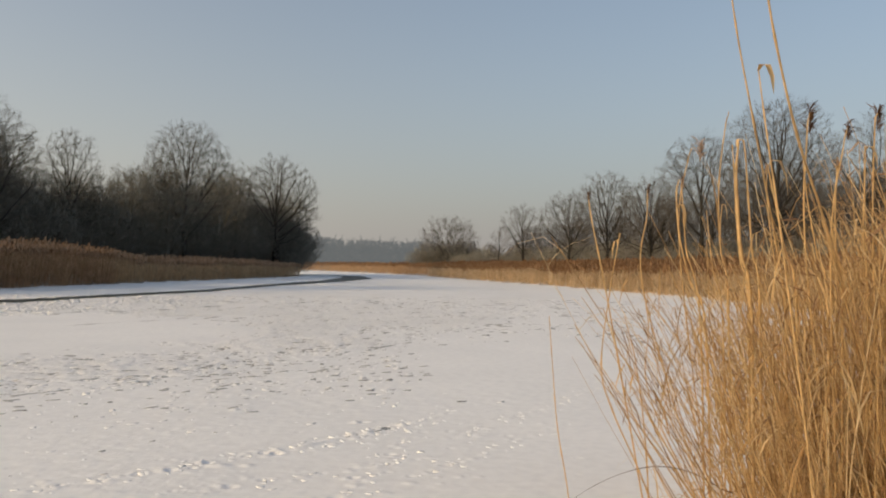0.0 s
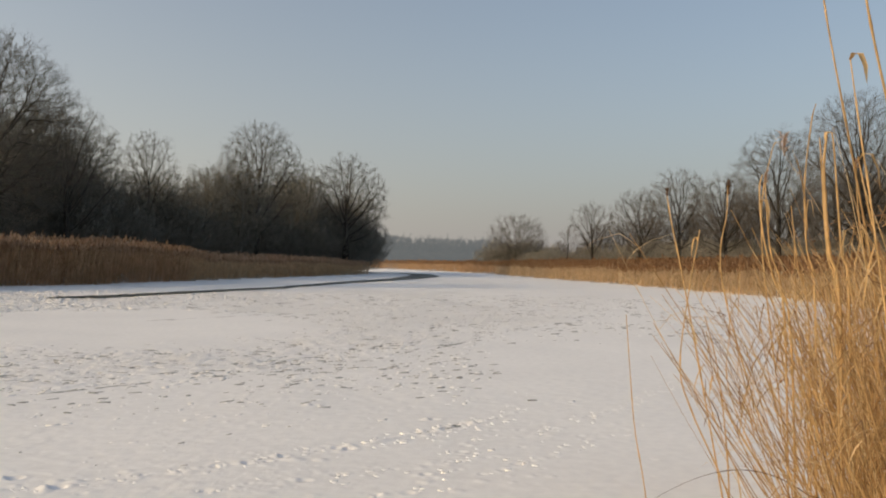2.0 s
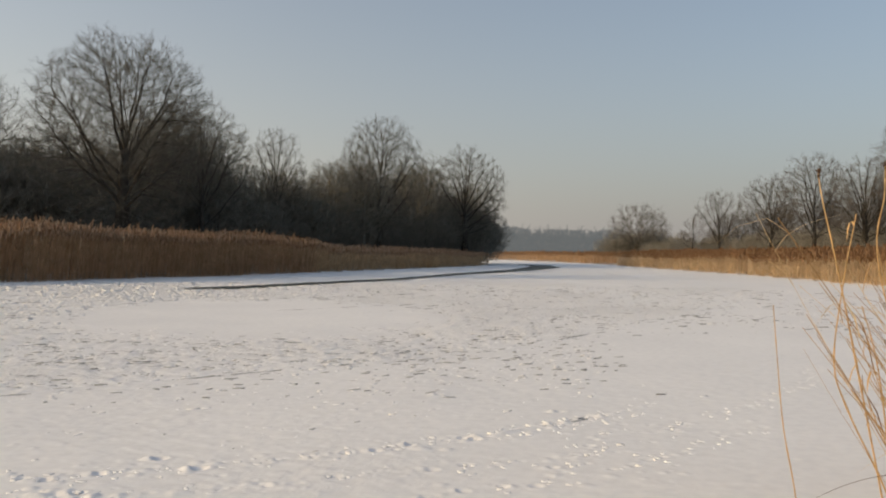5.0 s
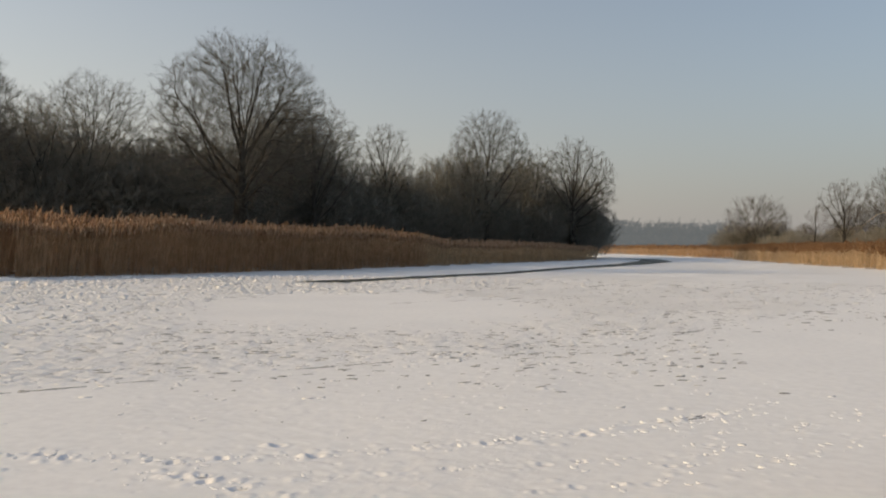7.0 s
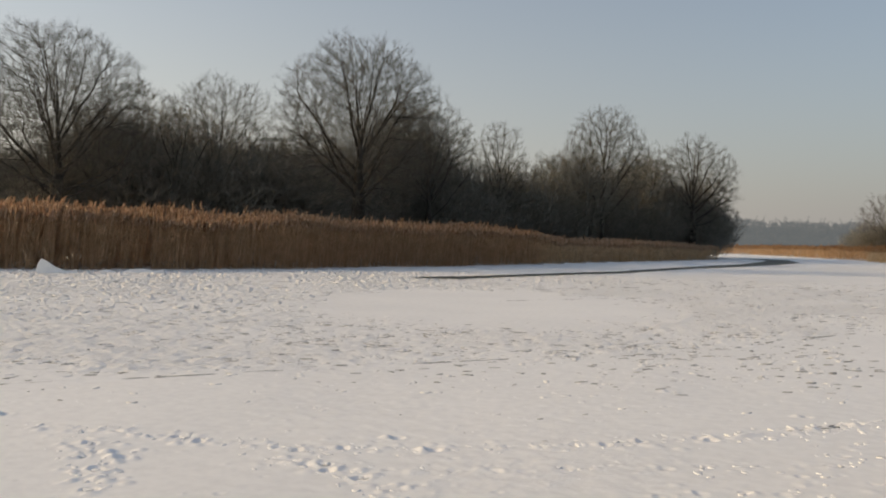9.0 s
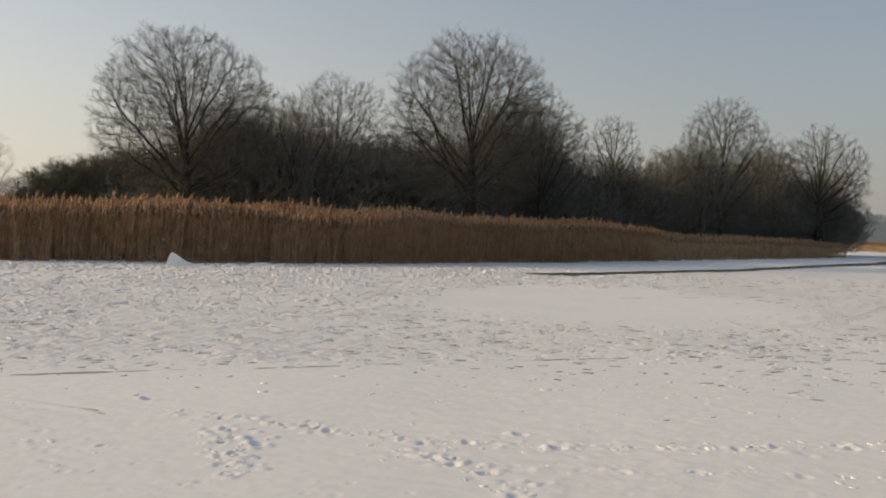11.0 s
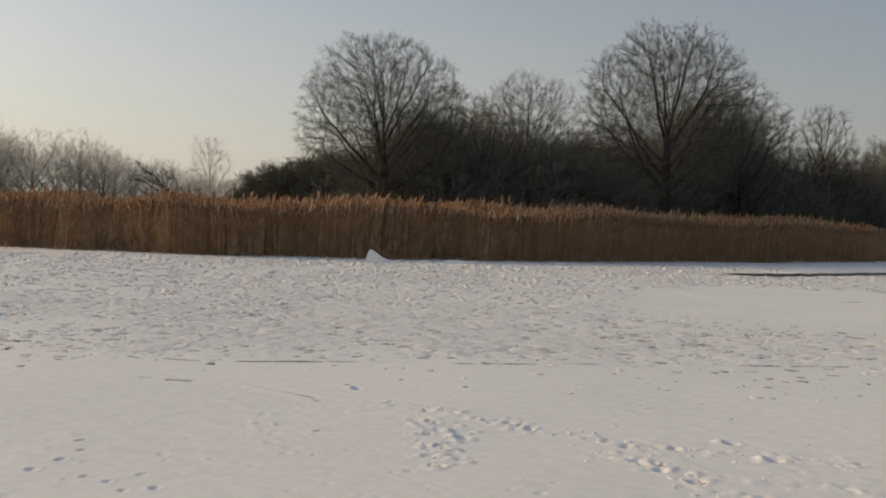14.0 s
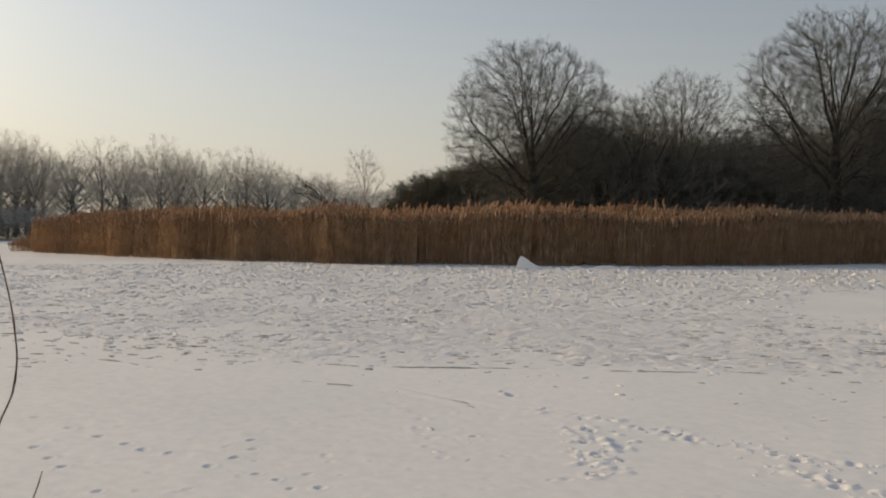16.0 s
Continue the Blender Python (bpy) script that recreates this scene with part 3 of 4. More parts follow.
# ---------------------------------------------------------------- reeds
def reed_bed(name, label, shore, depth, n, low, high, seed, near, thick, mats, lean=0.10, short_from=None, inset=0.0):
    rng = np.random.RandomState(seed)
    p, inward = along(shore, n, rng, near)
    off = inset + depth * rng.rand(n) ** 1.5
    off += 0.8 * (vnoise(p[:, 0], p[:, 1], 2.3, seed) - 0.5) + 0.1
    p = p + inward * off[:, None]
    d = np.linalg.norm(p, axis=1)
    h = low + (high - low) * np.clip(0.5 + 0.9 * (vnoise(p[:, 0], p[:, 1], 3.0, seed + 1) - 0.5) + rng.normal(0, 0.24, n), -0.7, 1.7)
    h += (rng.rand(n) < 0.07) * rng.uniform(0.12, 0.36, n)
    if short_from:
        h *= np.interp(p[:, 1], short_from, (1.0, 0.95, 0.9, 0.72, 0.68, 0.6))
    h *= 0.22 + 0.78 * smooth(-71, -65.5, p[:, 0])
    base = np.concatenate([p, 0.3 * smooth(0, 3, off)[:, None] - 0.02], 1)
    a = rng.rand(n) * 6.283
    tilt = np.abs(rng.normal(0, lean, n)) + 0.02
    way = np.stack([np.cos(a) * tilt + 0.03, np.sin(a) * tilt + 0.05, np.ones(n)], 1)
    u = np.array([0, 0.55, 1.0])
    bend = (u ** 2)[None, :, None] * np.stack([rng.normal(0.05, 0.06, n), rng.normal(0.02, 0.06, n), 0 * a], 1)[:, None]
    path = base[:, None] + way[:, None] * (h[:, None] * u[None])[:, :, None] + bend
    r = thick * rng.uniform(0.7, 1.3, (n, 1)) * np.array([[1.0, 0.85, 0.45]])
    pieces = [(*tubes(path, r, 3), 0)]
    # plumes: drooping tufts of three strands
    k = rng.rand(n) < 0.93
    tip = path[k, 2]
    m = k.sum()
    for s in range(3):
        b = rng.rand(m) * 6.283 if s else np.full(m, 0.6)
        ln = rng.uniform(0.18, 0.42, m)
        out = np.stack([np.cos(b), np.sin(b), 0 * b], 1) * rng.uniform(0.05, 0.3, (m, 1)) + [0.06, 0.04, 0]
        s0 = tip - [0, 0, 0.08]
        s1 = s0 + out * ln[:, None] * 0.5 + np.array([0, 0, 1.0]) * ln[:, None] * 0.6
        s2 = s0 + out * ln[:, None] * 1.1 + np.array([0, 0, 1.0]) * ln[:, None] * rng.uniform(0.75, 1.15, (m, 1))
        pp = np.stack([s0, s1, s2], 1)
        pieces.append((*tubes(pp, thick * np.array([[0.8, 3.2, 0.3]]) * rng.uniform(0.7, 1.3, (m, 1)), 3), 1))
    # long withered leaves
    for s in range(2):
        k = rng.rand(n) < 0.75
        m = k.sum()
        f = rng.uniform(0.25, 0.85, (m, 1))
        o = path[k, 0] * (1 - f) + path[k, 2] * f
        b = rng.rand(m) * 6.283
        w = np.stack([np.cos(b), np.sin(b), 0 * b], 1)
        ln = rng.uniform(0.25, 0.6, (m, 1))
        pp = np.stack([o, o + w * ln * 0.35 + [0, 0, 1] * ln * 0.5, o + w * ln * 0.8 + [0, 0, 1] * ln * rng.uniform(-0.1, 0.7, (m, 1))], 1)
        pieces.append((*blades(pp, thick * 2.2 * np.array([[0.6, 1.0, 0.15]]).repeat(m, 0), np.stack([-w[:, 1], w[:, 0], 0 * b], 1)), 0))
    v, q, ix = joined(pieces)
    return tagged(new(name, mesh_quads(name, v, q, mats, ix)), label, "reeds", kind="stuff")


reed_bed("reed_bed", "tall russet dry reeds with feathery plumes on the far bank", LEFT_SHORE[:9], 3.8, 14000, 1.97, 2.47, 21, 1.0, 0.011, [M_REED, M_PLUME], short_from=(30, 45, 57, 63, 90, 115))
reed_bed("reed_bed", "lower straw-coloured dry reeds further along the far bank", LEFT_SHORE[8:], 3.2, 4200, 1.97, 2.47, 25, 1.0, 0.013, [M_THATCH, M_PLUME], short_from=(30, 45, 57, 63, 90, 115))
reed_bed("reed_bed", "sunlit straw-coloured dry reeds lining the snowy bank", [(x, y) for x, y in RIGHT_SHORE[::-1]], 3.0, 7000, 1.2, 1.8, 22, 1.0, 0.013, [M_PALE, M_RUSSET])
reed_bed("reed_bed", "russet plumed reeds standing behind the straw-coloured ones", [(x, y) for x, y in RIGHT_SHORE[::-1]], 8.0, 5500, 1.7, 2.0, 24, 1.0, 0.014, [M_REED, M_RUSSET], inset=2.6)
reed_bed("reed_bed", "low distant strip of dry reeds at the river bend", FAR_SHORE[::-1], 8.0, 2500, 1.4, 1.9, 23, 0.5, 0.03, [M_REED, M_RUSSET])


# ---------------------------------------------------------------- bare trees
def grow(rng, paths, radii, n, u0, u1, ang, spread, ratio, up, wob, pts, thin, rmin):
    """Branches from each of the given ones. ang: from the parent's line, at its start and end."""
    B, P, _ = paths.shape
    idx = np.repeat(np.arange(B), n)
    N = len(idx)
    even = (np.tile(np.arange(n), B) + rng.rand(N)) / n
    u = u0 + (u1 - u0) * even
    f = np.clip(u * (P - 1), 0, P - 1.001)
    k = f.astype(int)
    fr = (f - k)[:, None]
    o = paths[idx, k] * (1 - fr) + paths[idx, k + 1] * fr
    tan = unit(paths[idx, k + 1] - paths[idx, k])
    r = radii[idx, k] * (1 - fr[:, 0]) + radii[idx, k + 1] * fr[:, 0]
    turn = (np.tile(np.arange(n), B) * 2.4 + np.repeat(rng.rand(B) * 6.28, n) + rng.normal(0, 0.3, N))[:, None]
    side = unit(np.cross(tan, np.where(np.abs(tan[:, 2:]) > 0.95, [[1.0, 0, 0]], [[0, 0, 1.0]])))
    perp = np.cos(turn) * side + np.sin(turn) * np.cross(tan, side)
    mean = ang[0] + (ang[1] - ang[0]) * even
    a = np.radians(np.clip(rng.normal(mean, spread, N), 5, 100))[:, None]
    d = unit(np.cos(a) * tan + np.sin(a) * perp + [0, 0, up])
    plen = np.linalg.norm(np.diff(paths, axis=1), axis=2).sum(1)
    L = plen[idx] * ratio * (1.1 - 0.5 * u) * rng.uniform(0.65, 1.25, N)
    out = [o]
    p, step = o, (L / (pts - 1))[:, None]
    for _ in range(pts - 1):
        p = p + d * step
        out.append(p)
        d = unit(d + rng.normal(0, wob, (N, 3)) + [0, 0, up * 0.5])
    path = np.stack(out, 1)
    r0 = np.maximum(np.minimum(r * thin, L * 0.019 + rmin), rmin)
    rad = r0[:, None] * np.linspace(1, 0.3, pts)[None]
    return path, np.maximum(rad, rmin * 0.55)


# crown's middle and half height, fork, end of the leader (parts of the height), limbs, their lean at the fork and at the top
HABIT = {"oak": (0.555, 0.445, 0.20, 0.58, 24, (72, 6)), "dome": (0.60, 0.40, 0.20, 0.66, 18, (50, 6)),
         "spire": (0.55, 0.45, 0.18, 0.90, 22, (56, 24)), "bush": (0.50, 0.50, 0.03, 0.30, 22, (80, 8))}


def crown_space(rng, style, H, W, n):
    """Random places inside an uneven crown made of one large and several small lobes."""
    mid, half = HABIT[style][:2]
    lobes = [(0, 0, mid * H, 0.47 * W, half * H * 0.97)]
    for k in range(11):
        a, e = k * 2.4 + rng.uniform(-0.5, 0.5), math.asin(np.clip(-0.55 + 1.5 * (k + 0.5) / 11, -1, 1))
        r = rng.uniform(0.15, 0.23) * min(W, 1.6 * half * H)
        q = rng.uniform(0.93, 1.06)
        lobes.append((math.cos(a) * math.cos(e) * (0.5 * W - r) * q, math.sin(a) * math.cos(e) * (0.5 * W - r) * q, mid * H + math.sin(e) * (half * H - r) * q, r, r))
    L = np.array(lobes)
    vol = L[:, 3] ** 2 * L[:, 4]
    k = rng.choice(len(L), n, p=vol / vol.sum())
    p = unit(rng.normal(size=(n, 3))) * rng.rand(n, 1) ** 0.36
    return L[k, :3] + p * np.stack([L[k, 3], L[k, 3], L[k, 4]], 1)


def skeleton_of(rng, style, H, W, step, n):
    """A tree's branches, grown from trunk and limbs into the crown's free space: nodes and the parent of each."""
    mid, half, fork, top, limbs, lean = HABIT[style]
    pos, par = [np.zeros(3)], [-1]

    def follow(start, pts):
        last = start
        for q in pts:
            pos.append(q), par.append(last)
            last = len(pos) - 1
        return last
    m = max(6, int(H * top / (step * 1.3)))
    zz = np.linspace(0, H * top, m + 1)[1:]
    sway = np.cumsum(rng.normal(0, 0.05 * step, (m, 2)), 0) * (1 + zz[:, None] / H)
    follow(0, np.concatenate([sway, zz[:, None]], 1))
    trunk_n = len(pos)
    for k in range(limbs):
        u = (k + rng.uniform(0.1, 0.9)) / limbs
        z = H * (fork + (top - fork) * u ** 1.2)
        i = 1 + int(np.argmin(np.abs(zz - z)))
        a = k * 2.4 + rng.uniform(-0.5, 0.5)
        ang = radians(lean[0] + (lean[1] - lean[0]) * u + rng.normal(0, 8))
        o = pos[i]
        way = np.array([math.cos(a) * math.sin(ang), math.sin(a) * math.sin(ang), math.cos(ang)])
        c, s = np.array([0, 0, mid * H]), np.array([0.5 * W, 0.5 * W, half * H])
        oo, dd = (o - c) / s, way / s
        A, B, C = (dd ** 2).sum(), 2 * (oo * dd).sum(), (oo ** 2).sum() - 1
        far = (-B + math.sqrt(max(B * B - 4 * A * C, 0.0))) / (2 * A)
        far = max(far, 0.1 * H) * rng.uniform(0.62, 0.9)
        cnt = max(3, int(far / step))
        t = (np.arange(1, cnt + 1) / cnt)[:, None]
        bow = np.array([0, 0, 1.0]) * far * rng.uniform(0.0, 0.3) * math.sin(ang)
        wig = np.cumsum(rng.normal(0, 0.17 * step, (cnt, 3)), 0) * np.sqrt(t)
        follow(i, o + way * far * t + bow * (t * t - 0.3 * t) + wig)
    goal = crown_space(rng, style, H, W, n)
    cap = len(pos) + 5 * n
    P, R, kids, aim = np.zeros((cap, 3)), np.full(cap, -1), np.zeros(cap, int), np.zeros((cap, 3))
    N = len(pos)
    P[:N], R[:N] = np.array(pos), par
    aim[1:N] = unit(P[1:N] - P[R[1:N]])
    near, gap = np.zeros(n, int), np.full(n, 1e9)
    lo = max(1, int(trunk_n * fork / top * 0.8))
    for _ in range(48):
        Q = P[lo:N]
        d = (goal ** 2).sum(1)[:, None] - 2 * goal @ Q.T + (Q ** 2).sum(1)[None]
        j = d.argmin(1)
        dj = d[np.arange(len(goal)), j]
        hit = dj < gap
        near[hit], gap[hit] = j[hit] + lo, dj[hit]
        live = gap > (1.15 * step) ** 2
        goal, near, gap = goal[live], near[live], gap[live]
        lo = N
        if not len(goal):
            break
        acc = np.zeros((N, 3))
        np.add.at(acc, near, unit(goal - P[near]))
        u = np.unique(near)
        u = u[kids[u] < 3]
        m = min(len(u), cap - N)
        if m <= 0:
            break
        u = u[:m]
        out = unit((P[u] - [0, 0, 0.36 * H]) / [W, W, H])
        d = unit(unit(acc[u]) + 0.5 * aim[u] + 0.45 * out + rng.normal(0, 0.2, (m, 3)) + [0, 0, 0.15])
        P[N:N + m], R[N:N + m], aim[N:N + m] = P[u] + d * step, u, d
        kids[u] += 1
        N += m
    return P[:N], R[:N], aim[:N]


def tree_arrays(style, H, W, seed, step, n, twigs, tw=0.006):
    """Two groups of tubes: trunk with limbs, and thin branches with twigs."""
    rng = np.random.RandomState(seed)
    P, R, aim = skeleton_of(rng, style, H, W, step, n)
    N = len(P)
    tips = np.zeros(N)
    has = np.zeros(N, bool)
    has[R[1:]] = True
    tips[~has] = 1
    for i in range(N - 1, 0, -1):
        tips[R[i]] += tips[i]
    r0 = {"oak": 0.034, "spire": 0.015, "dome": 0.018, "bush": 0.013}[style] * H
    rad = tw * 1.15 * np.maximum(tips, 1) ** (math.log(r0 / (tw * 1.15)) / math.log(max(tips[0], 3)))
    ends = np.stack([P[R[1:]], P[1:]], 1)
    rr = np.stack([np.minimum(rad[R[1:]], rad[1:] * 1.25), rad[1:]], 1)
    low = P[R[1:], 2] < 0.04 * H
    rr[low, 0] *= 1.25
    thick, thin = rr[:, 1] > 0.055, rr[:, 1] < tw * 2.6
    trunk = [(*tubes(ends[thick], rr[thick], 7), 0), (*tubes(ends[~thick & ~thin], rr[~thick & ~thin], 4), 0)]
    crown = [(*tubes(ends[thin], rr[thin], 3), 0)]
    # twigs on the thin branches, turned outwards and up, and finer ones on those
    outer = np.nonzero(tips[1:] <= 4)[0] + 1
    k = np.repeat(outer, twigs)
    m = len(k)
    o = P[R[k]] + (P[k] - P[R[k]]) * rng.rand(m, 1)
    out = unit((P[k] - [0, 0, 0.45 * H]) / [W, W, H])
    d = unit(aim[k] * 0.7 + rng.normal(0, 0.38, (m, 3)) + 0.3 * out + [0, 0, 0.38])
    ln = step * rng.uniform(0.8, 1.9, (m, 1))
    mid = o + d * ln * 0.5
    tip = o + unit(d + rng.normal(0, 0.15, (m, 3)) + [0, 0, 0.08]) * ln
    crown.append((*tubes(np.stack([o, tip], 1), np.array([[tw, tw * 0.45]]).repeat(m, 0), 3), 0))
    for s in (-1, 1):
        sd = unit(np.cross(d, rng.normal(size=(m, 3)))) * s
        q = mid + unit(d + 0.75 * sd + [0, 0, 0.1]) * ln * rng.uniform(0.35, 0.7, (m, 1))
        crown.append((*tubes(np.stack([mid, q], 1), np.array([[tw * 0.7, tw * 0.4]]).repeat(m, 0), 3), 0))
    return trunk, crown


def build_tree(style, H, W, seed, step, n, twigs, label, group="", tw=0.006, mats=None):
    trunk, crown = tree_arrays(style, H, W, seed, step, n, twigs, tw)
    e = tagged(new("tree"), label, "tree", group)
    mt, mc = mats or (M_BARK, M_TWIG)
    v, q, ix = joined(trunk)
    child("trunk", mesh_quads("trunk", v, q, [mt]), e)
    v, q, ix = joined(crown)
    child("crown", mesh_quads("crown", v, q, [mc]), e, "bare crown of fine twigs")
    return e


def put(ob, az, d, z=0.9, turn=0.0, s=(1, 1, 1)):
    x, y, _ = polar(az, d)
    ob.matrix_basis = Matrix.Translation((x, y, z)) @ Euler((0, 0, turn)).to_matrix().to_4x4() @ Matrix.Diagonal((*s, 1))
    return ob


HERO = [  # style, bearing, distance, height, crown width, seed, label
    ("oak", 34.1, 54, 14.1, 12.3, 1031, "large bare spreading oak behind the reeds"),
    ("oak", 53.3, 50, 12.3, 11.3, 1040, "large bare broad-crowned oak with low spreading limbs"),
    ("dome", 43.4, 66, 13.4, 10.4, 1033, "bare round-crowned tree in dense undergrowth"),
    ("dome", 29.2, 68, 12.6, 8.4, 1061, "bare twiggy tree at the wood's edge"),
    ("dome", 30.9, 70, 13.4, 7.0, 1143, "bare twiggy tree at the wood's edge"),
    ("dome", 24.4, 82, 13.2, 6.2, 105, "slender bare tree with an upright crown"),
    ("dome", 17.3, 95, 16.6, 11.2, 1063, "tall bare tree with a fan-shaped crown"),
    ("dome", 19.0, 94, 12.7, 5.6, 1076, "smaller bare tree with ascending limbs"),
    ("dome", 14.1, 108, 14.1, 5.9, 1086, "slim bare tree at the wood's edge"),
    ("oak", 11.4, 116, 15.8, 12.9, 1092, "dense bare oak at the end of the wood"),
    ("dome", 48.4, 62, 11.6, 8.0, 1101, "bare multi-stemmed tree beside the oak"),
    ("dome", 64.5, 108, 12.0, 5.6, 1112, "pale slender birch with an airy crown"),
    ("bush", -0.4, 157, 10.2, 12.8, 112, "broad bushy bare tree on the reedy bank"),
    ("dome", -5.5, 120, 10.2, 6.8, 1136, "bare round-topped tree behind the reeds"),
    ("spire", -3.8, 125, 6.8, 3.0, 115, "small dark conifer-like tree behind the reeds"),
    ("dome", -8.6, 100, 10.2, 7.8, 1164, "bare twiggy alder behind the reeds"),
    ("dome", -11.2, 88, 11.0, 8.0, 1177, "bare crooked alder behind the reeds"),
    ("oak", -14.0, 80, 9.6, 7.4, 1200, "bare oak with a few withered rust leaves"),
    ("dome", -17.3, 72, 12.4, 8.0, 1200, "bare many-limbed tree behind the reeds"),
    ("oak", -22.0, 66, 14.0, 10.0, 1200, "large bare oak on the sunny bank"),
    ("oak", -27.6, 60, 11.6, 6.6, 1225, "bare oak on the sunny bank"),
]
for style, az, d, H, W, seed, label in HERO:
    step = 0.36 * max(1.0, d / 82)
    room = 1.05 * W * W * H * HABIT[style][1]
    # Haze sits in the twig colour past 60 degrees and on the right bank.
    put(build_tree(style, H * 0.97, W * 0.95, seed, step, int(room * (1.0 if style == "bush" else 0.66 if d < 60 else 0.8 if az < 0 else 0.56) / step ** 3), 3 if d < 60 else 2, label, tw=0.0054 * max(1, d / 70), mats=(M_BARK, M_BANK_TWIG) if az < 0 else (M_ACROSS, M_ACROSS) if az > 60 else (M_BARK, M_OAK)), az, d)

leaning = build_tree("dome", 10.2, 3.8, 131, 0.45, 190, 2, "dead bare tree leaning far over beyond the reeds", tw=0.012, mats=(M_BARK, M_OAK))
leaning.matrix_basis = Matrix.Translation(polar(63.8, 78, 0.6)) @ Matrix.Rotation(radians(51), 4, Vector((0.92, -0.39, 0)))

# plainer trees inside the wood, a few kinds, repeated
WOOD = [build_tree("dome", 10, 5.5, 200 + k, 0.42, 2600, 2, "bare tree deep in the dark wood", "trees in the wood", 0.011) for k in range(4)]
HAZE_WOOD = [build_tree("dome", 10, 5.5, 210 + k, 0.42, 2600, 2, "bare tree deep in the wood, coloured for haze", "trees in the wood", 0.012, (M_TWIG, M_WOOD_HAZE)) for k in range(2)]
BANK_WOOD = [build_tree("dome", 10, 6.5, 220 + k, 0.45, 2200, 2, "bare tree behind the reeds on the sunny bank, toned for haze and sun", "alders on the bank", 0.011, (M_BARK, M_BANK_TWIG)) for k in range(2)]
rw = np.random.RandomState(77)
spots = []
for az in np.arange(11, 58, 1.15):
    edge = np.interp(az, [9, 13, 18, 22, 28, 40, 54, 58], [140, 122, 104, 94, 82, 68, 64, 68])
    hh = np.interp(az, [9, 13, 16, 19, 22, 26, 30, 36, 39, 44, 50, 55, 58], [8.8, 11.3, 9.8, 9.4, 8.2, 7.8, 10.5, 9.4, 7.4, 7.4, 9.0, 6.2, 4.6])
    for row in range(4):
        spots.append((az + rw.uniform(-0.6, 0.6), edge - 8 + row * 7 + rw.uniform(-2, 2), hh * rw.uniform(0.72, 1.22)))
for az in np.arange(-32, -1, 1.3):
    edge = np.interp(az, [-32, -22, -14, -8, -2], [66, 72, 88, 112, 150])
    hh = np.interp(az, [-32, -22, -14, -8, -2], [11, 11.5, 10.0, 9.2, 5.5])
    spots.append((az + rw.uniform(-0.6, 0.6), edge + rw.uniform(0, 16), hh * rw.uniform(0.6, 1.0)))
placed = set()
for k, (az, d, h) in enumerate(spots):
    s = h / 10
    x, y, _ = polar(az, d)
    m = Matrix.Translation((x, y, 0.9)) @ Euler((0, 0, rw.uniform(0, 6.28))).to_matrix().to_4x4() @ Matrix.Diagonal((s * 1.15, s * 1.15, s, 1))
    src = BANK_WOOD[k % 2] if az < 0 else HAZE_WOOD[k % 2] if az < 31 else WOOD[k % 4]
    o = src if src.name not in placed else copy_thing(src, Matrix.Identity(4))
    placed.add(src.name)
    o.matrix_basis = m


# ---------------------------------------------------------------- undergrowth
def build_shrub(seed, n, label="tangled leafless brown shrub at the wood's edge", skin=None):
    """Upright rods in a loose tuft, with a dense twiggy crown round them."""
    rng = np.random.RandomState(seed)
    a, rad = rng.rand(12) * 6.283, 1.3 * np.sqrt(rng.rand(12))
    o = np.stack([np.cos(a) * rad, np.sin(a) * rad, np.full(12, -0.2)], 1)
    d = unit(np.stack([np.cos(a) * rad * 0.35, np.sin(a) * rad * 0.35, np.ones(12)], 1) + rng.normal(0, 0.12, (12, 3)))
    L = rng.uniform(2.4, 4.2, 12) * (1 - 0.25 * rad / 1.3)
    out, p = [o], o
    for _ in range(4):
        p = p + d * (L / 4)[:, None]
        d = unit(d + rng.normal(0, 0.12, (12, 3)))
        out.append(p)
    P = np.stack(out, 1)
    R = rng.uniform(0.018, 0.035, (12, 1)) * np.linspace(1, 0.35, 5)[None]
    side = grow(rng, P, R, 9, 0.1, 1.0, (48, 34), 14, 0.42, 0.1, 0.12, 3, 0.7, 0.014)
    trunk, crown = tree_arrays("bush", 4.2, 4.4, seed, 0.34, n, 3, 0.010)
    e = tagged(new("shrub"), label, "shrub", "shrubs along the wood")
    v, q, ix = joined([(*tubes(P, R, 3), 0), (*tubes(*side, 3), 0)] + trunk)
    child("stem", mesh_quads("stem", v, q, [skin or M_BRUSH]), e)
    v, q, ix = joined(crown)
    child("crown", mesh_quads("crown", v, q, [skin or M_BRUSH]), e)
    return e


SHRUBS = [build_shrub(300 + k, 900) for k in range(3)]
HAZE_SCRUB = [build_shrub(310 + k, 900, "leafless scrub below the trees, coloured for haze", M_WOOD_HAZE) for k in range(2)]
GREEN = [build_shrub(320, 1700, "dense dark twiggy shrub behind the reeds", M_IVY)]
rs = np.random.RandomState(88)
jobs = []
for az in np.arange(10.2, 58.5, 0.62):
    edge = np.interp(az, [9, 13, 18, 22, 28, 40, 54, 58], [132, 114, 96, 86, 75, 60, 56, 60])
    hh = np.interp(az, [9, 13, 15.5, 19, 21, 25, 30, 36, 42, 46, 52, 58.5], [6.8, 7.8, 6.4, 6.4, 6.8, 5.8, 7.0, 6.4, 7.2, 7.2, 5.0, 4.6])
    for row in range(3):
        jobs.append((2 if az + rs.uniform(-3, 3) < 33 else 0, az + rs.uniform(-0.4, 0.4), edge + row * 5 + rs.uniform(-1.5, 1.5), hh * rs.uniform(0.8, 1.15) * (0.85 + 0.12 * row)))
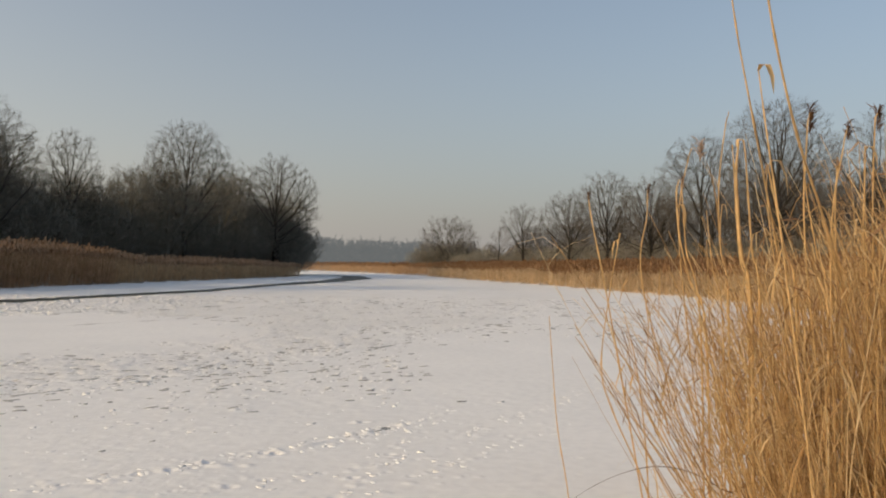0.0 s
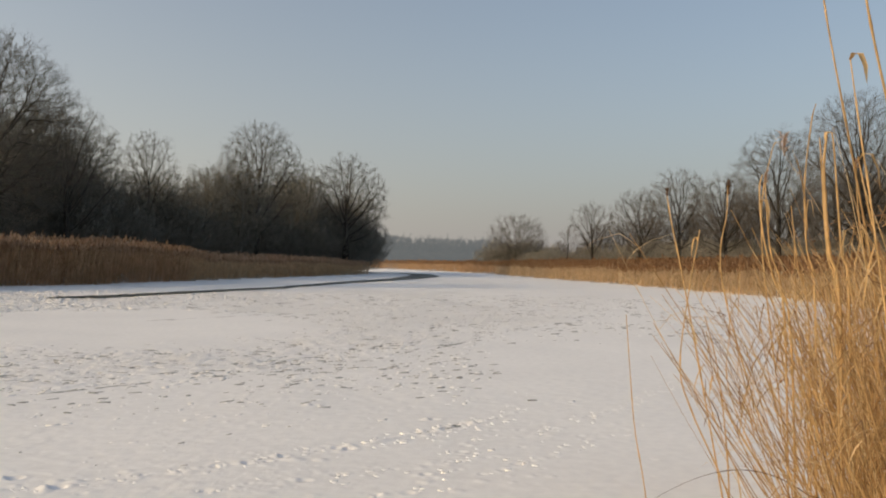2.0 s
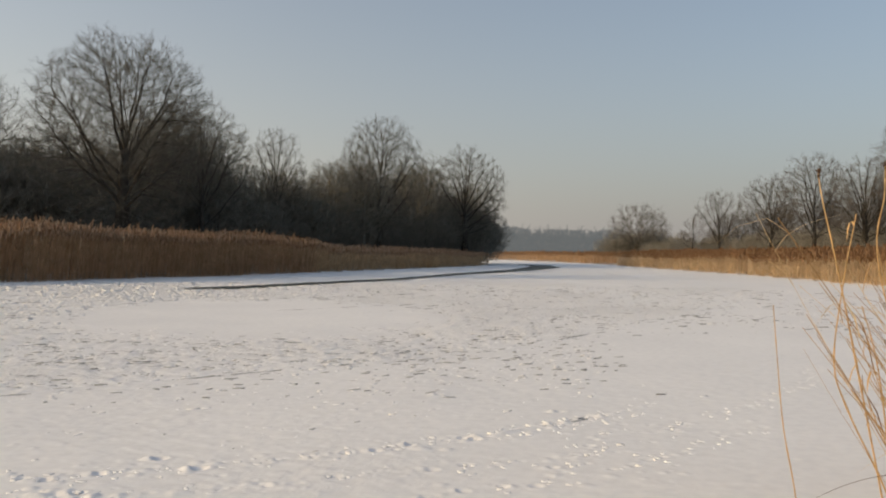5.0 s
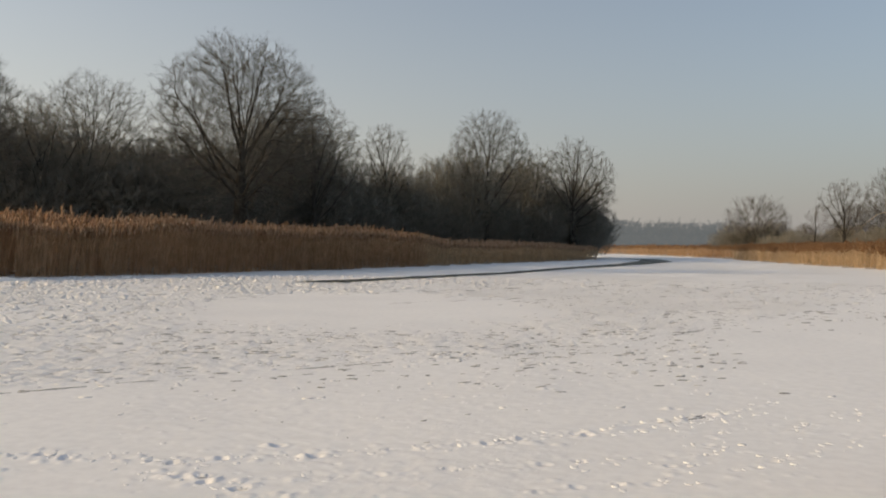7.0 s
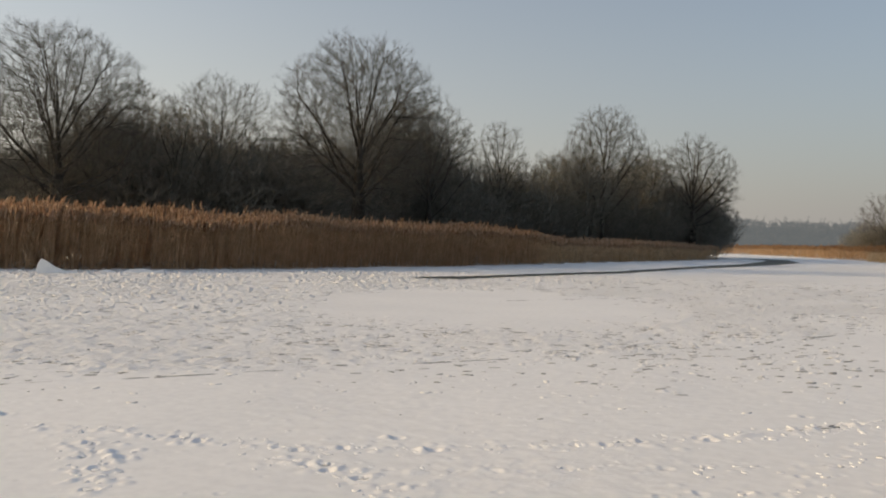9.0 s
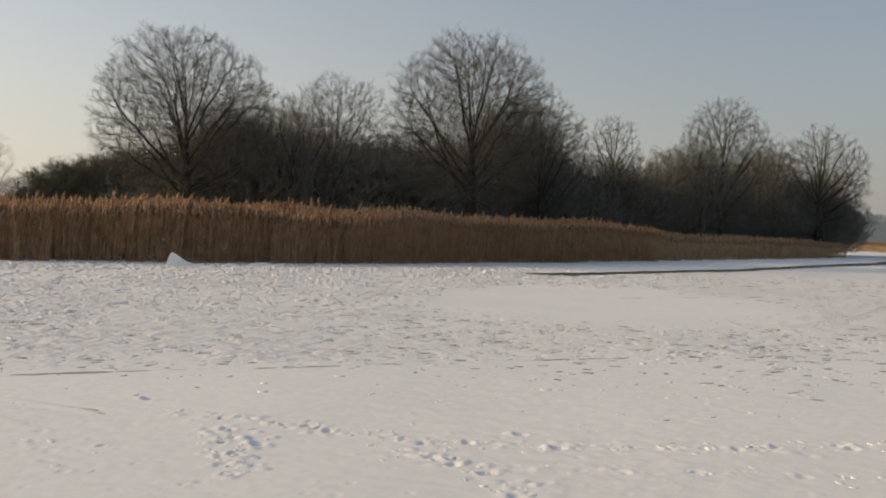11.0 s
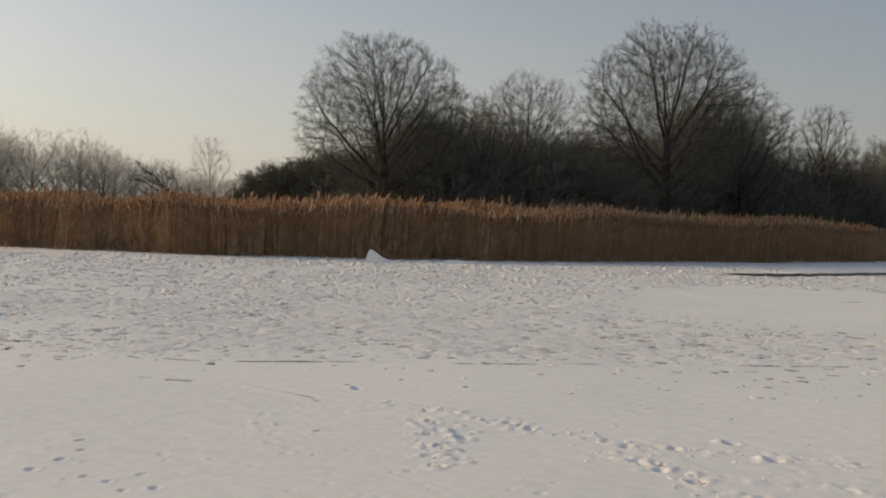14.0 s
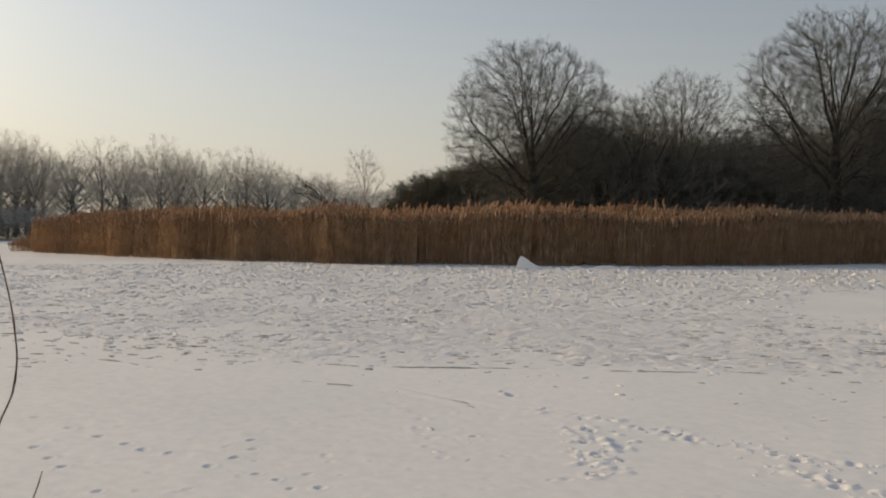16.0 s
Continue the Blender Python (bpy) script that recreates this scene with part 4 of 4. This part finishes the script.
for az in np.arange(-32, -0.5, 0.9):
    edge = np.interp(az, [-32, -22, -14, -8, -2], [56, 64, 80, 104, 145])
    for row in range(3):
        jobs.append((0, az + rs.uniform(-0.4, 0.4), edge + row * 6 + rs.uniform(-1.5, 1.5), rs.uniform(2.1, 3.6) + 0.5 * row))
for az in np.arange(-3.2, 2.0, 0.45):
    jobs.append((0, az, 158 + rs.uniform(-2, 2), rs.uniform(4.0, 6.0) * (1.0 if abs(az + 0.4) < 1.6 else 0.7)))
for az in np.arange(56.0, 63.6, 0.75):
    for row in range(2):
        jobs.append((1, az + rs.uniform(-0.3, 0.3), 60 + row * 3, np.interp(az, [56, 60, 63.6], [5.7, 4.8, 2.3]) * rs.uniform(0.88, 1.05)))
first = {}
for k, (kind, az, d, h) in enumerate(jobs):
    pool = (SHRUBS, GREEN, HAZE_SCRUB)[kind]
    src = pool[k % len(pool)]
    s = h / 4.2
    x, y, _ = polar(az, d)
    m = Matrix.Translation((x, y, 0.8)) @ Euler((0, 0, rs.uniform(0, 6.28))).to_matrix().to_4x4() @ Matrix.Diagonal((s * 1.2, s * 1.2, s, 1))
    if src.name not in first:
        first[src.name] = True
        src.matrix_basis = m
    else:
        copy_thing(src, Matrix.Identity(4)).matrix_basis = m


# ---------------------------------------------------------------- far woods
def far_woods(name, label, rows, seed, tw):
    """Trees so far off that they stand as one mass; rows: bearing, distance, height, width."""
    rng = np.random.RandomState(seed)
    kinds = [joined([(v, q, 0) for part_ in tree_arrays("bush", 10, 7, seed + k, 0.7, 160, 2, tw) for v, q, _ in part_]) for k in range(3)]
    pieces = []
    for k, (az, d, h, w) in enumerate(rows):
        v, q, _ = kinds[k % 3]
        a = rng.rand() * 6.283
        c, s = math.cos(a), math.sin(a)
        vv = np.stack([(v[:, 0] * c - v[:, 1] * s) * w / 7, (v[:, 0] * s + v[:, 1] * c) * w / 7, v[:, 2] * h / 10], 1) + np.array(polar(az, d, 0.5))
        pieces.append((vv, q, 0))
    v, q, ix = joined(pieces)
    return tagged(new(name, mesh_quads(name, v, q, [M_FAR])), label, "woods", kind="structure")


rf = np.random.RandomState(99)
rows = []
for az in np.arange(1.0, 12.6, 0.55):
    for k in range(3):
        rows.append((az + rf.uniform(-0.4, 0.4), 262 + k * 12, (rf.uniform(9.3, 10.3) + np.interp(az, [6, 12], [0, 2.5])) * (1 if k else 0.5), rf.uniform(8, 12)))
far_woods("backdrop_woods", "distant woods beyond the bend, winter haze given as a bluish glow", rows, 500, 0.05)
ACROSS = [build_tree(st, 12, 10, 540 + k, 0.62, 1500 if st == "bush" else 1150, 2, "bare tree across the frozen water, paled for haze", "trees across the water", 0.009, (M_WOOD_HAZE, M_ACROSS)) for k, st in enumerate(("oak", "dome", "oak", "bush"))]
jobs = []
for az in np.arange(61.6, 95, 1.05):
    H = np.interp(az, [62, 66, 68, 70, 72, 74, 76.5, 78.5, 80, 82, 84, 86, 96], [9.0, 10.2, 11.6, 12.8, 14.8, 14.4, 16.6, 15.6, 14.4, 16, 14.4, 17, 17.5])
    for k in range(2 if az > 67 and rf.rand() < (0.9 if az > 84 else 0.6) else 1):
        jobs.append((az + rf.uniform(-0.6, 0.6), 158 + k * 14 + rf.uniform(-4, 4), H * rf.uniform(0.92, 1.1), rf.uniform(11, 15), rf.randint(0, 3)))
    jobs.append((az + rf.uniform(-0.6, 0.6), 148 + rf.uniform(-3, 3), rf.uniform(3.0, 5.5), 12, 3))
    if az > 84:
        jobs.append((az + rf.uniform(-0.6, 0.6), 176 + rf.uniform(-3, 3), rf.uniform(6.0, 8.0), 14, 3))
used = set()
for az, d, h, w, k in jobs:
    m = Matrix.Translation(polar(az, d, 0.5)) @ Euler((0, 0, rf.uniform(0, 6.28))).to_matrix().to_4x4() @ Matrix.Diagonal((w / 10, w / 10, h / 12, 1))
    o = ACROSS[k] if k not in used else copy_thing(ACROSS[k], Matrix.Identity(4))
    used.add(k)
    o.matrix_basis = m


# ---------------------------------------------------------------- broken ice
def ice_block(name, label, at, turn, pts, width):
    """A slab of broken snowy ice: an outline in its own plane, with thickness and worn edges."""
    bm = bmesh.new()
    front = [bm.verts.new((x, -width / 2, z)) for x, z in pts]
    back = [bm.verts.new((x * 0.94 + 0.02, width / 2, z * 0.92)) for x, z in pts]
    bm.faces.new(front)
    bm.faces.new(back[::-1])
    for i in range(len(pts)):
        j = (i + 1) % len(pts)
        bm.faces.new((front[j], front[i], back[i], back[j]))
    bmesh.ops.recalc_face_normals(bm, faces=bm.faces)
    bmesh.ops.bevel(bm, geom=bm.edges[:], offset=0.025, segments=2, affect='EDGES')
    me = bpy.data.meshes.new(name)
    bm.to_mesh(me)
    bm.free()
    me.materials.append(M_SNOW)
    ob = new(name, me)
    ob.matrix_basis = Matrix.Translation(at) @ Euler((0, 0, radians(turn))).to_matrix().to_4x4()
    return tagged(ob, label, "ice block", "broken ice by the reeds")


ice_block("ice_block", "tilted wedge of snow-covered ice standing on the frozen river", (-29.1, 21.75, -0.04), 53, [(-0.72, 0), (0.85, 0), (0.8, 0.19), (0.62, 0.13), (0.36, 0.15), (0.0, 0.31), (-0.33, 0.56), (-0.5, 0.63), (-0.62, 0.41)], 0.55)
ice_block("ice_block", "low slab of broken snowy ice beside the reeds", (-27.6, 24.8, -0.03), 50, [(-0.9, 0), (0.9, 0), (0.85, 0.14), (0.4, 0.13), (0.0, 0.2), (-0.5, 0.18), (-0.85, 0.05)], 0.6)
ice_block("ice_block", "low slab of broken snowy ice beside the reeds", (-28.5, 23.6, -0.03), 58, [(-0.45, 0), (0.45, 0), (0.4, 0.1), (0.05, 0.16), (-0.3, 0.07)], 0.4)


# ---------------------------------------------------------------- reeds beside the camera
def near_clump():
    rng = np.random.RandomState(42)
    n = 3800
    az = -21.5 - 24 * rng.rand(n) ** 0.8
    d = 3.2 + 3.4 * rng.rand(n)
    x, y = np.sin(np.radians(-az)) * d, np.cos(np.radians(az)) * d
    side = smooth(-21, -33, az)
    h = 1.22 + 0.55 * side + rng.normal(0, 0.17, n) + (rng.rand(n) < 0.07 * side) * rng.uniform(0.1, 0.5, n)
    base = np.stack([x, y, np.full(n, 0.02)], 1)
    lean = np.stack([np.clip(rng.normal(-0.05, 0.18, n), -0.45, 0.4) - 0.33 * (1 - side), rng.normal(-0.03, 0.18, n), np.ones(n)], 1)
    u = np.linspace(0, 1, 7)
    curl = np.clip(np.stack([rng.normal(-0.02, 0.12, n) + 0.07 * (1 - side), rng.normal(0, 0.12, n), 0 * x], 1), -0.22, 0.22)
    lean[:, 0] = np.clip(lean[:, 0], -0.56, 0.36) * smooth(2.2, 1.6, h)
    path = base[:, None] + lean[:, None] * (h[:, None] * u)[:, :, None] + curl[:, None] * (u ** 2)[None, :, None] * h[:, None, None]
    path += np.cumsum(np.cumsum(rng.normal(0, 0.006, path.shape), 1), 1)
    r = rng.uniform(0.0014, 0.0034, (n, 1)) * np.linspace(1, 0.45, 7)[None]
    pieces = [(*tubes(path, r, 4), 0)]
    for s in range(3):
        k = rng.rand(n) < 0.8
        m = k.sum()
        f = rng.uniform(0.15, 0.95, m)
        i = np.minimum((f * 6).astype(int), 5)
        fr = (f * 6 - i)[:, None]
        o = path[k, i] * (1 - fr) + path[k, i + 1] * fr
        b = rng.rand(m) * 6.283
        w = np.stack([np.cos(b), np.sin(b), 0 * b], 1)
        ln = rng.uniform(0.18, 0.5, (m, 1))
        rise = rng.uniform(0.35, 0.9, (m, 1))
        drop = rng.uniform(-0.3, 0.5, (m, 1))
        z = np.array([[0, 0, 1.0]])
        pp = np.stack([o, o + w * ln * 0.12 + z * ln * rise * 0.4, o + w * ln * 0.32 + z * ln * rise * 0.7, o + w * ln * 0.6 + z * ln * (rise * 0.7 + drop * 0.25), o + w * ln * 0.85 + z * ln * (rise * 0.5 + drop * 0.6)], 1)
        wd = rng.uniform(0.003, 0.008, (m, 1)) * np.array([[0.6, 1.0, 0.9, 0.6, 0.08]])
        pieces.append((*blades(pp, wd, np.stack([-w[:, 1], w[:, 0], 0 * b], 1)), 0))
    # curled bits of withered leaf at the joints, and russet tufts where the clump is tallest
    for m, low, high, size, kind in ((5200, 0.25, 0.98, 0.035, 1), (1700, 0.90, 1.0, 0.10, 2)):
        k = rng.randint(0, n, m) if kind == 1 else rng.choice(np.nonzero(side > 0.75)[0], m)
        f = rng.uniform(low, high, m) * 5.999
        i = f.astype(int)
        fr = (f - i)[:, None]
        o = path[k, i] * (1 - fr) + path[k, i + 1] * fr
        w = unit(rng.normal(size=(m, 3)) + [0, 0, -0.3 if kind == 1 else 0.5])
        ln = size * rng.uniform(0.5, 1.5, (m, 1))
        pp = np.stack([o, o + w * ln * 0.6, o + w * ln + rng.normal(0, 0.3, (m, 3)) * ln], 1)
        wd = (0.005 if kind == 1 else 0.007) * rng.uniform(0.5, 1.3, (m, 1)) * np.array([[0.6, 1.0, 0.2]])
        pieces.append((*blades(pp, wd, unit(np.cross(w, rng.normal(size=(m, 3))))), 1))
    v, q, ix = joined(pieces)
    tagged(new("reed_clump", mesh_quads("reed_clump", v, q, [M_STRAW, M_RUSSET], ix)), "dense golden clump of dry reeds leaning over the snow", "reeds", kind="stuff")


near_clump()


def curve_points(pts, n=24):
    """A smooth line through a few points."""
    p = np.array(pts, float)
    p = np.concatenate([2 * p[:1] - p[1:2], p, 2 * p[-1:] - p[-2:-1]])
    out = []
    for t in np.linspace(0, len(pts) - 1.0001, n):
        i = int(t)
        u = t - i
        a, b, c, d = p[i:i + 4]
        out.append(0.5 * (2 * b + (c - a) * u + (2 * a - 5 * b + 4 * c - d) * u * u + (3 * b - a - 3 * c + d) * u ** 3))
    return np.array(out)


def reed(label, pts, radius, plume=0.0, leaf=None, seed=0, skin=None, tuft=None):
    """One reed: pts from tip to root; plume: length of its tuft; leaf: where along the stalk a leaf hangs."""
    rng = np.random.RandomState(seed)
    foot = np.array(pts[-1], float)
    root = (foot[0] + (foot[0] - pts[-2][0]) * 0.6, foot[1] + 0.02, -0.05)
    c = curve_points([root] + [tuple(q) for q in pts[::-1]], 30)
    e = new("reed")
    e.location = root
    c = c - np.array(root)
    rad = radius * np.linspace(1.15, 0.55, 30)
    rad[::6] *= 1.35
    v, q = tubes(c[None], rad[None], 6)
    child("stalk", mesh_quads("stalk", v, q, [skin or M_STRAW]), e)
    tip = c[-1]
    if plume:
        m = 34
        f = rng.rand(m, 1)
        o = tip - [0, 0, 1] * f * plume * 0.55 + [0, 0, 0.01]
        b = rng.normal(0.4, 0.9, m)
        w = np.stack([np.cos(b), np.sin(b), 0 * b], 1)
        ln = plume * rng.uniform(0.16, 0.4, (m, 1))
        pp = np.stack([o, o + w * ln * 0.3 + [0, 0, 1] * ln * 0.55, o + w * ln * 0.7 + [0, 0, 1] * ln * rng.uniform(0.3, 0.9, (m, 1))], 1)
        v, q = tubes(pp, np.array([[0.0008, 0.0025, 0.0005]]) * rng.uniform(0.7, 1.3, (m, 1)), 3)
        child("plume", mesh_quads("plume", v, q, [tuft or M_SEED]), e, "feathery seed head")
    if leaf is not None:
        i = int(leaf[0] * 29)
        o = c[i]
        way = np.array([leaf[1], leaf[2], 0.0])
        ln = leaf[3]
        pp = np.array([o, o + way * ln * 0.1 + [0, 0, ln * 0.12], o + way * ln * 0.3 + [0, 0, ln * 0.1], o + way * ln * 0.45 - [0, 0, ln * 0.15], o + way * ln * 0.5 - [0, 0, ln * 0.5]])[None]
        sd = unit(np.array([[-leaf[2] + 0.5, leaf[1], 0.1]]))
        v, q = blades(pp, np.array([[0.006, 0.011, 0.013, 0.010, 0.001]]) * leaf[4], sd)
        child("leaf", mesh_quads("leaf", v, q, [M_STRAW]), e, "withered folded leaf")
    return tagged(e, label, "reed", "single reeds beside the camera")


reed("tall golden reed stalk arching out of the clump", [(0.968, 2.84, 2.654), (1.016, 2.876, 2.423), (1.126, 2.995, 2.106), (1.346, 3.339, 1.694), (1.675, 3.852, 1.03)], 0.0042, seed=1)
reed("thick pale reed stalk standing above the clump", [(0.859, 2.241, 2.433), (0.932, 2.32, 2.226), (1.065, 2.481, 1.987), (1.313, 2.808, 1.701), (1.698, 3.287, 1.073)], 0.0048, seed=2)
reed("reed stalk with a folded withered leaf at its tip", [(1.063, 2.805, 2.285), (1.091, 2.795, 2.054), (1.138, 2.776, 1.679), (1.229, 2.737, 0.826)], 0.0036, leaf=(1.0, 0.5, -0.3, 0.17, 2.4), seed=3)
reed("reed with a dark upright seed head", [(1.373, 3.11, 2.2), (1.365, 3.114, 2.11), (1.362, 3.115, 1.69), (1.445, 3.078, 0.73)], 0.0036, plume=0.16, seed=4)
reed("reed with a dark upright seed head", [(1.67, 3.189, 2.22), (1.662, 3.194, 2.15), (1.658, 3.195, 1.696), (1.687, 3.18, 0.704)], 0.0036, plume=0.16, seed=5)
reed("reed with a small tufted seed head", [(1.49, 3.056, 2.14), (1.477, 3.063, 2.06), (1.441, 3.08, 1.69), (1.462, 3.07, 0.733)], 0.0034, plume=0.11, seed=6)
reed("reed with a pale drooping seed head", [(1.27, 4.12, 2.22), (1.217, 4.126, 2.16), (1.18, 4.135, 1.7), (1.33, 4.09, 0.45)], 0.0036, plume=0.16, seed=7, tuft=M_PLUME)
reed("reed with a dark tufted tip", [(1.098, 4.467, 2.03), (1.097, 4.467, 1.899), (1.087, 4.47, 1.471), (1.404, 4.381, 0.352)], 0.0040, plume=0.13, seed=8)
reed("thin bent reed leaning away from the clump", [(0.669, 3.842, 1.94), (0.691, 3.838, 1.805), (0.761, 3.825, 1.461), (0.931, 3.787, 0.516)], 0.0040, plume=0.06, seed=9)
reed("thin kinked reed bowed over the snow", [(0.813, 3.814, 1.767), (0.768, 3.824, 1.474), (0.737, 3.83, 1.148), (0.792, 3.819, 0.943), (0.967, 3.778, 0.519)], 0.0040, leaf=(0.97, -0.3, 0.4, 0.14, 1.3), seed=10)
reed("short thin reed leaning away from the clump", [(0.837, 3.809, 1.385), (0.888, 3.798, 1.18), (0.928, 3.788, 0.874), (0.95, 3.782, 0.518)], 0.0038, seed=11)
reed("lone thin reed standing apart from the clump", [(0.486, 3.769, 1.382), (0.504, 3.766, 1.152), (0.53, 3.763, 0.873), (0.587, 3.754, 0.52)], 0.0030, seed=12)
reed("dark bare stem bowing over the snow", [(-2.58, 0.024, 1.66), (-2.577, 0.075, 1.47), (-2.575, 0.100, 1.32), (-2.577, 0.098, 1.19), (-2.58, 0.040, 0.92)], 0.0023, seed=13, skin=M_SEED)
reed("short broken stem rising from the bank", [(-2.57, 0.157, 0.98), (-2.575, 0.127, 0.89), (-2.6, -0.02, 0.5)], 0.0022, seed=14, skin=M_SEED)
reed("thin broken reed bent flat over the snow", [(0.49, 3.458, 0.60), (0.62, 3.438, 0.695), (0.75, 3.415, 0.765), (0.877, 3.388, 0.80), (1.0, 3.36, 0.79), (1.12, 3.34, 0.73), (1.22, 3.34, 0.62)], 0.0026, seed=15, skin=M_SEED)
reed("thin reed leaning out low from the clump", [(0.78, 3.60, 1.12), (0.86, 3.60, 0.90), (0.97, 3.58, 0.66), (1.10, 3.55, 0.42)], 0.0028, seed=16)
reed("thin reed leaning out low from the clump", [(0.90, 4.05, 1.30), (0.97, 4.04, 1.02), (1.10, 4.02, 0.70), (1.28, 4.0, 0.40)], 0.0030, leaf=(0.8, -0.5, -0.2, 0.16, 0.9), seed=17)
reed("thin wavy reed leaning out from the clump", [(0.88, 3.75, 1.62), (0.93, 3.74, 1.36), (0.92, 3.73, 1.10), (1.03, 3.70, 0.80), (1.22, 3.66, 0.45)], 0.0028, seed=18)
reed("reed stalk ending in a dark pointed leaf", [(1.271, 3.698, 2.314), (1.254, 3.698, 2.238), (1.228, 3.698, 1.979), (1.238, 3.698, 1.701), (1.278, 3.698, 1.399)], 0.0036, seed=30)
reed("flattened golden reed stalk with a loose sheath", [(1.254, 3.526, 2.151), (1.245, 3.526, 2.035), (1.251, 3.526, 1.89), (1.269, 3.526, 1.673), (1.315, 3.526, 1.386)], 0.0075, seed=31)
reed("thin reed stalk beside a flattened one", [(1.242, 3.569, 2.147), (1.25, 3.569, 2.04), (1.262, 3.569, 1.844), (1.28, 3.569, 1.65), (1.319, 3.569, 1.383)], 0.0038, seed=32)
reed("pale reed stalk snapped at its tip", [(1.225, 3.44, 2.145), (1.247, 3.44, 2.128), (1.267, 3.44, 1.884), (1.285, 3.44, 1.672), (1.318, 3.44, 1.415)], 0.0042, leaf=(0.98, -0.5, -0.2, 0.06, 1.0), seed=33)
reed("reed stalk with a hanging withered leaf", [(1.075, 3.784, 2.016), (1.063, 3.784, 1.946), (1.08, 3.784, 1.752), (1.131, 3.784, 1.546), (1.206, 3.784, 1.29)], 0.0048, leaf=(0.75, 0.4, -0.3, 0.17, 1.6), seed=34)
reed("thin reed stalk with a pale drooping tuft", [(1.098, 3.827, 2.01), (1.104, 3.827, 1.911), (1.113, 3.827, 1.806), (1.127, 3.827, 1.676), (1.193, 3.827, 1.338)], 0.004, plume=0.09, seed=35, tuft=M_PLUME)
reed("reed stalk with a leaf hanging from its bend", [(1.31, 3.354, 2.038), (1.327, 3.354, 1.958), (1.358, 3.354, 1.81), (1.386, 3.354, 1.672), (1.433, 3.354, 1.422)], 0.004, leaf=(0.97, 0.6, -0.2, 0.24, 1.8), seed=36)
reed("slim upright reed stalk in the clump", [(1.406, 3.612, 2.047), (1.417, 3.612, 1.85), (1.449, 3.612, 1.628), (1.495, 3.612, 1.358)], 0.0038, plume=0.07, seed=37, tuft=M_PLUME)
reed("slim upright reed stalk in the clump", [(1.455, 3.354, 2.052), (1.476, 3.354, 1.88), (1.514, 3.354, 1.674), (1.559, 3.354, 1.424)], 0.0038, seed=38)
reed("slim upright reed stalk in the clump", [(1.554, 3.268, 2.032), (1.546, 3.268, 1.875), (1.551, 3.268, 1.696), (1.575, 3.268, 1.429)], 0.0042, plume=0.1, seed=39, tuft=M_PLUME)
reed("slim reed stalk with a drooping leaf", [(1.619, 3.182, 2.092), (1.618, 3.182, 1.935), (1.614, 3.182, 1.739), (1.631, 3.182, 1.435)], 0.0042, leaf=(0.98, 0.5, -0.3, 0.15, 1.5), seed=40)
reed("short reed stalk with a small curled leaf", [(1.302, 3.87, 1.912), (1.294, 3.87, 1.811), (1.301, 3.87, 1.679), (1.338, 3.87, 1.389)], 0.0034, leaf=(0.97, 0.5, 0.2, 0.12, 1.2), seed=41)
reed("short slim reed stalk in the clump", [(1.228, 3.87, 1.884), (1.242, 3.87, 1.757), (1.262, 3.87, 1.599), (1.312, 3.87, 1.31)], 0.0034, seed=42)
reed("reed stalk snapped across the clump", [(1.332, 3.182, 1.76), (1.39, 3.182, 1.811), (1.455, 3.182, 1.854), (1.499, 3.182, 1.737), (1.511, 3.182, 1.477)], 0.0034, seed=43)
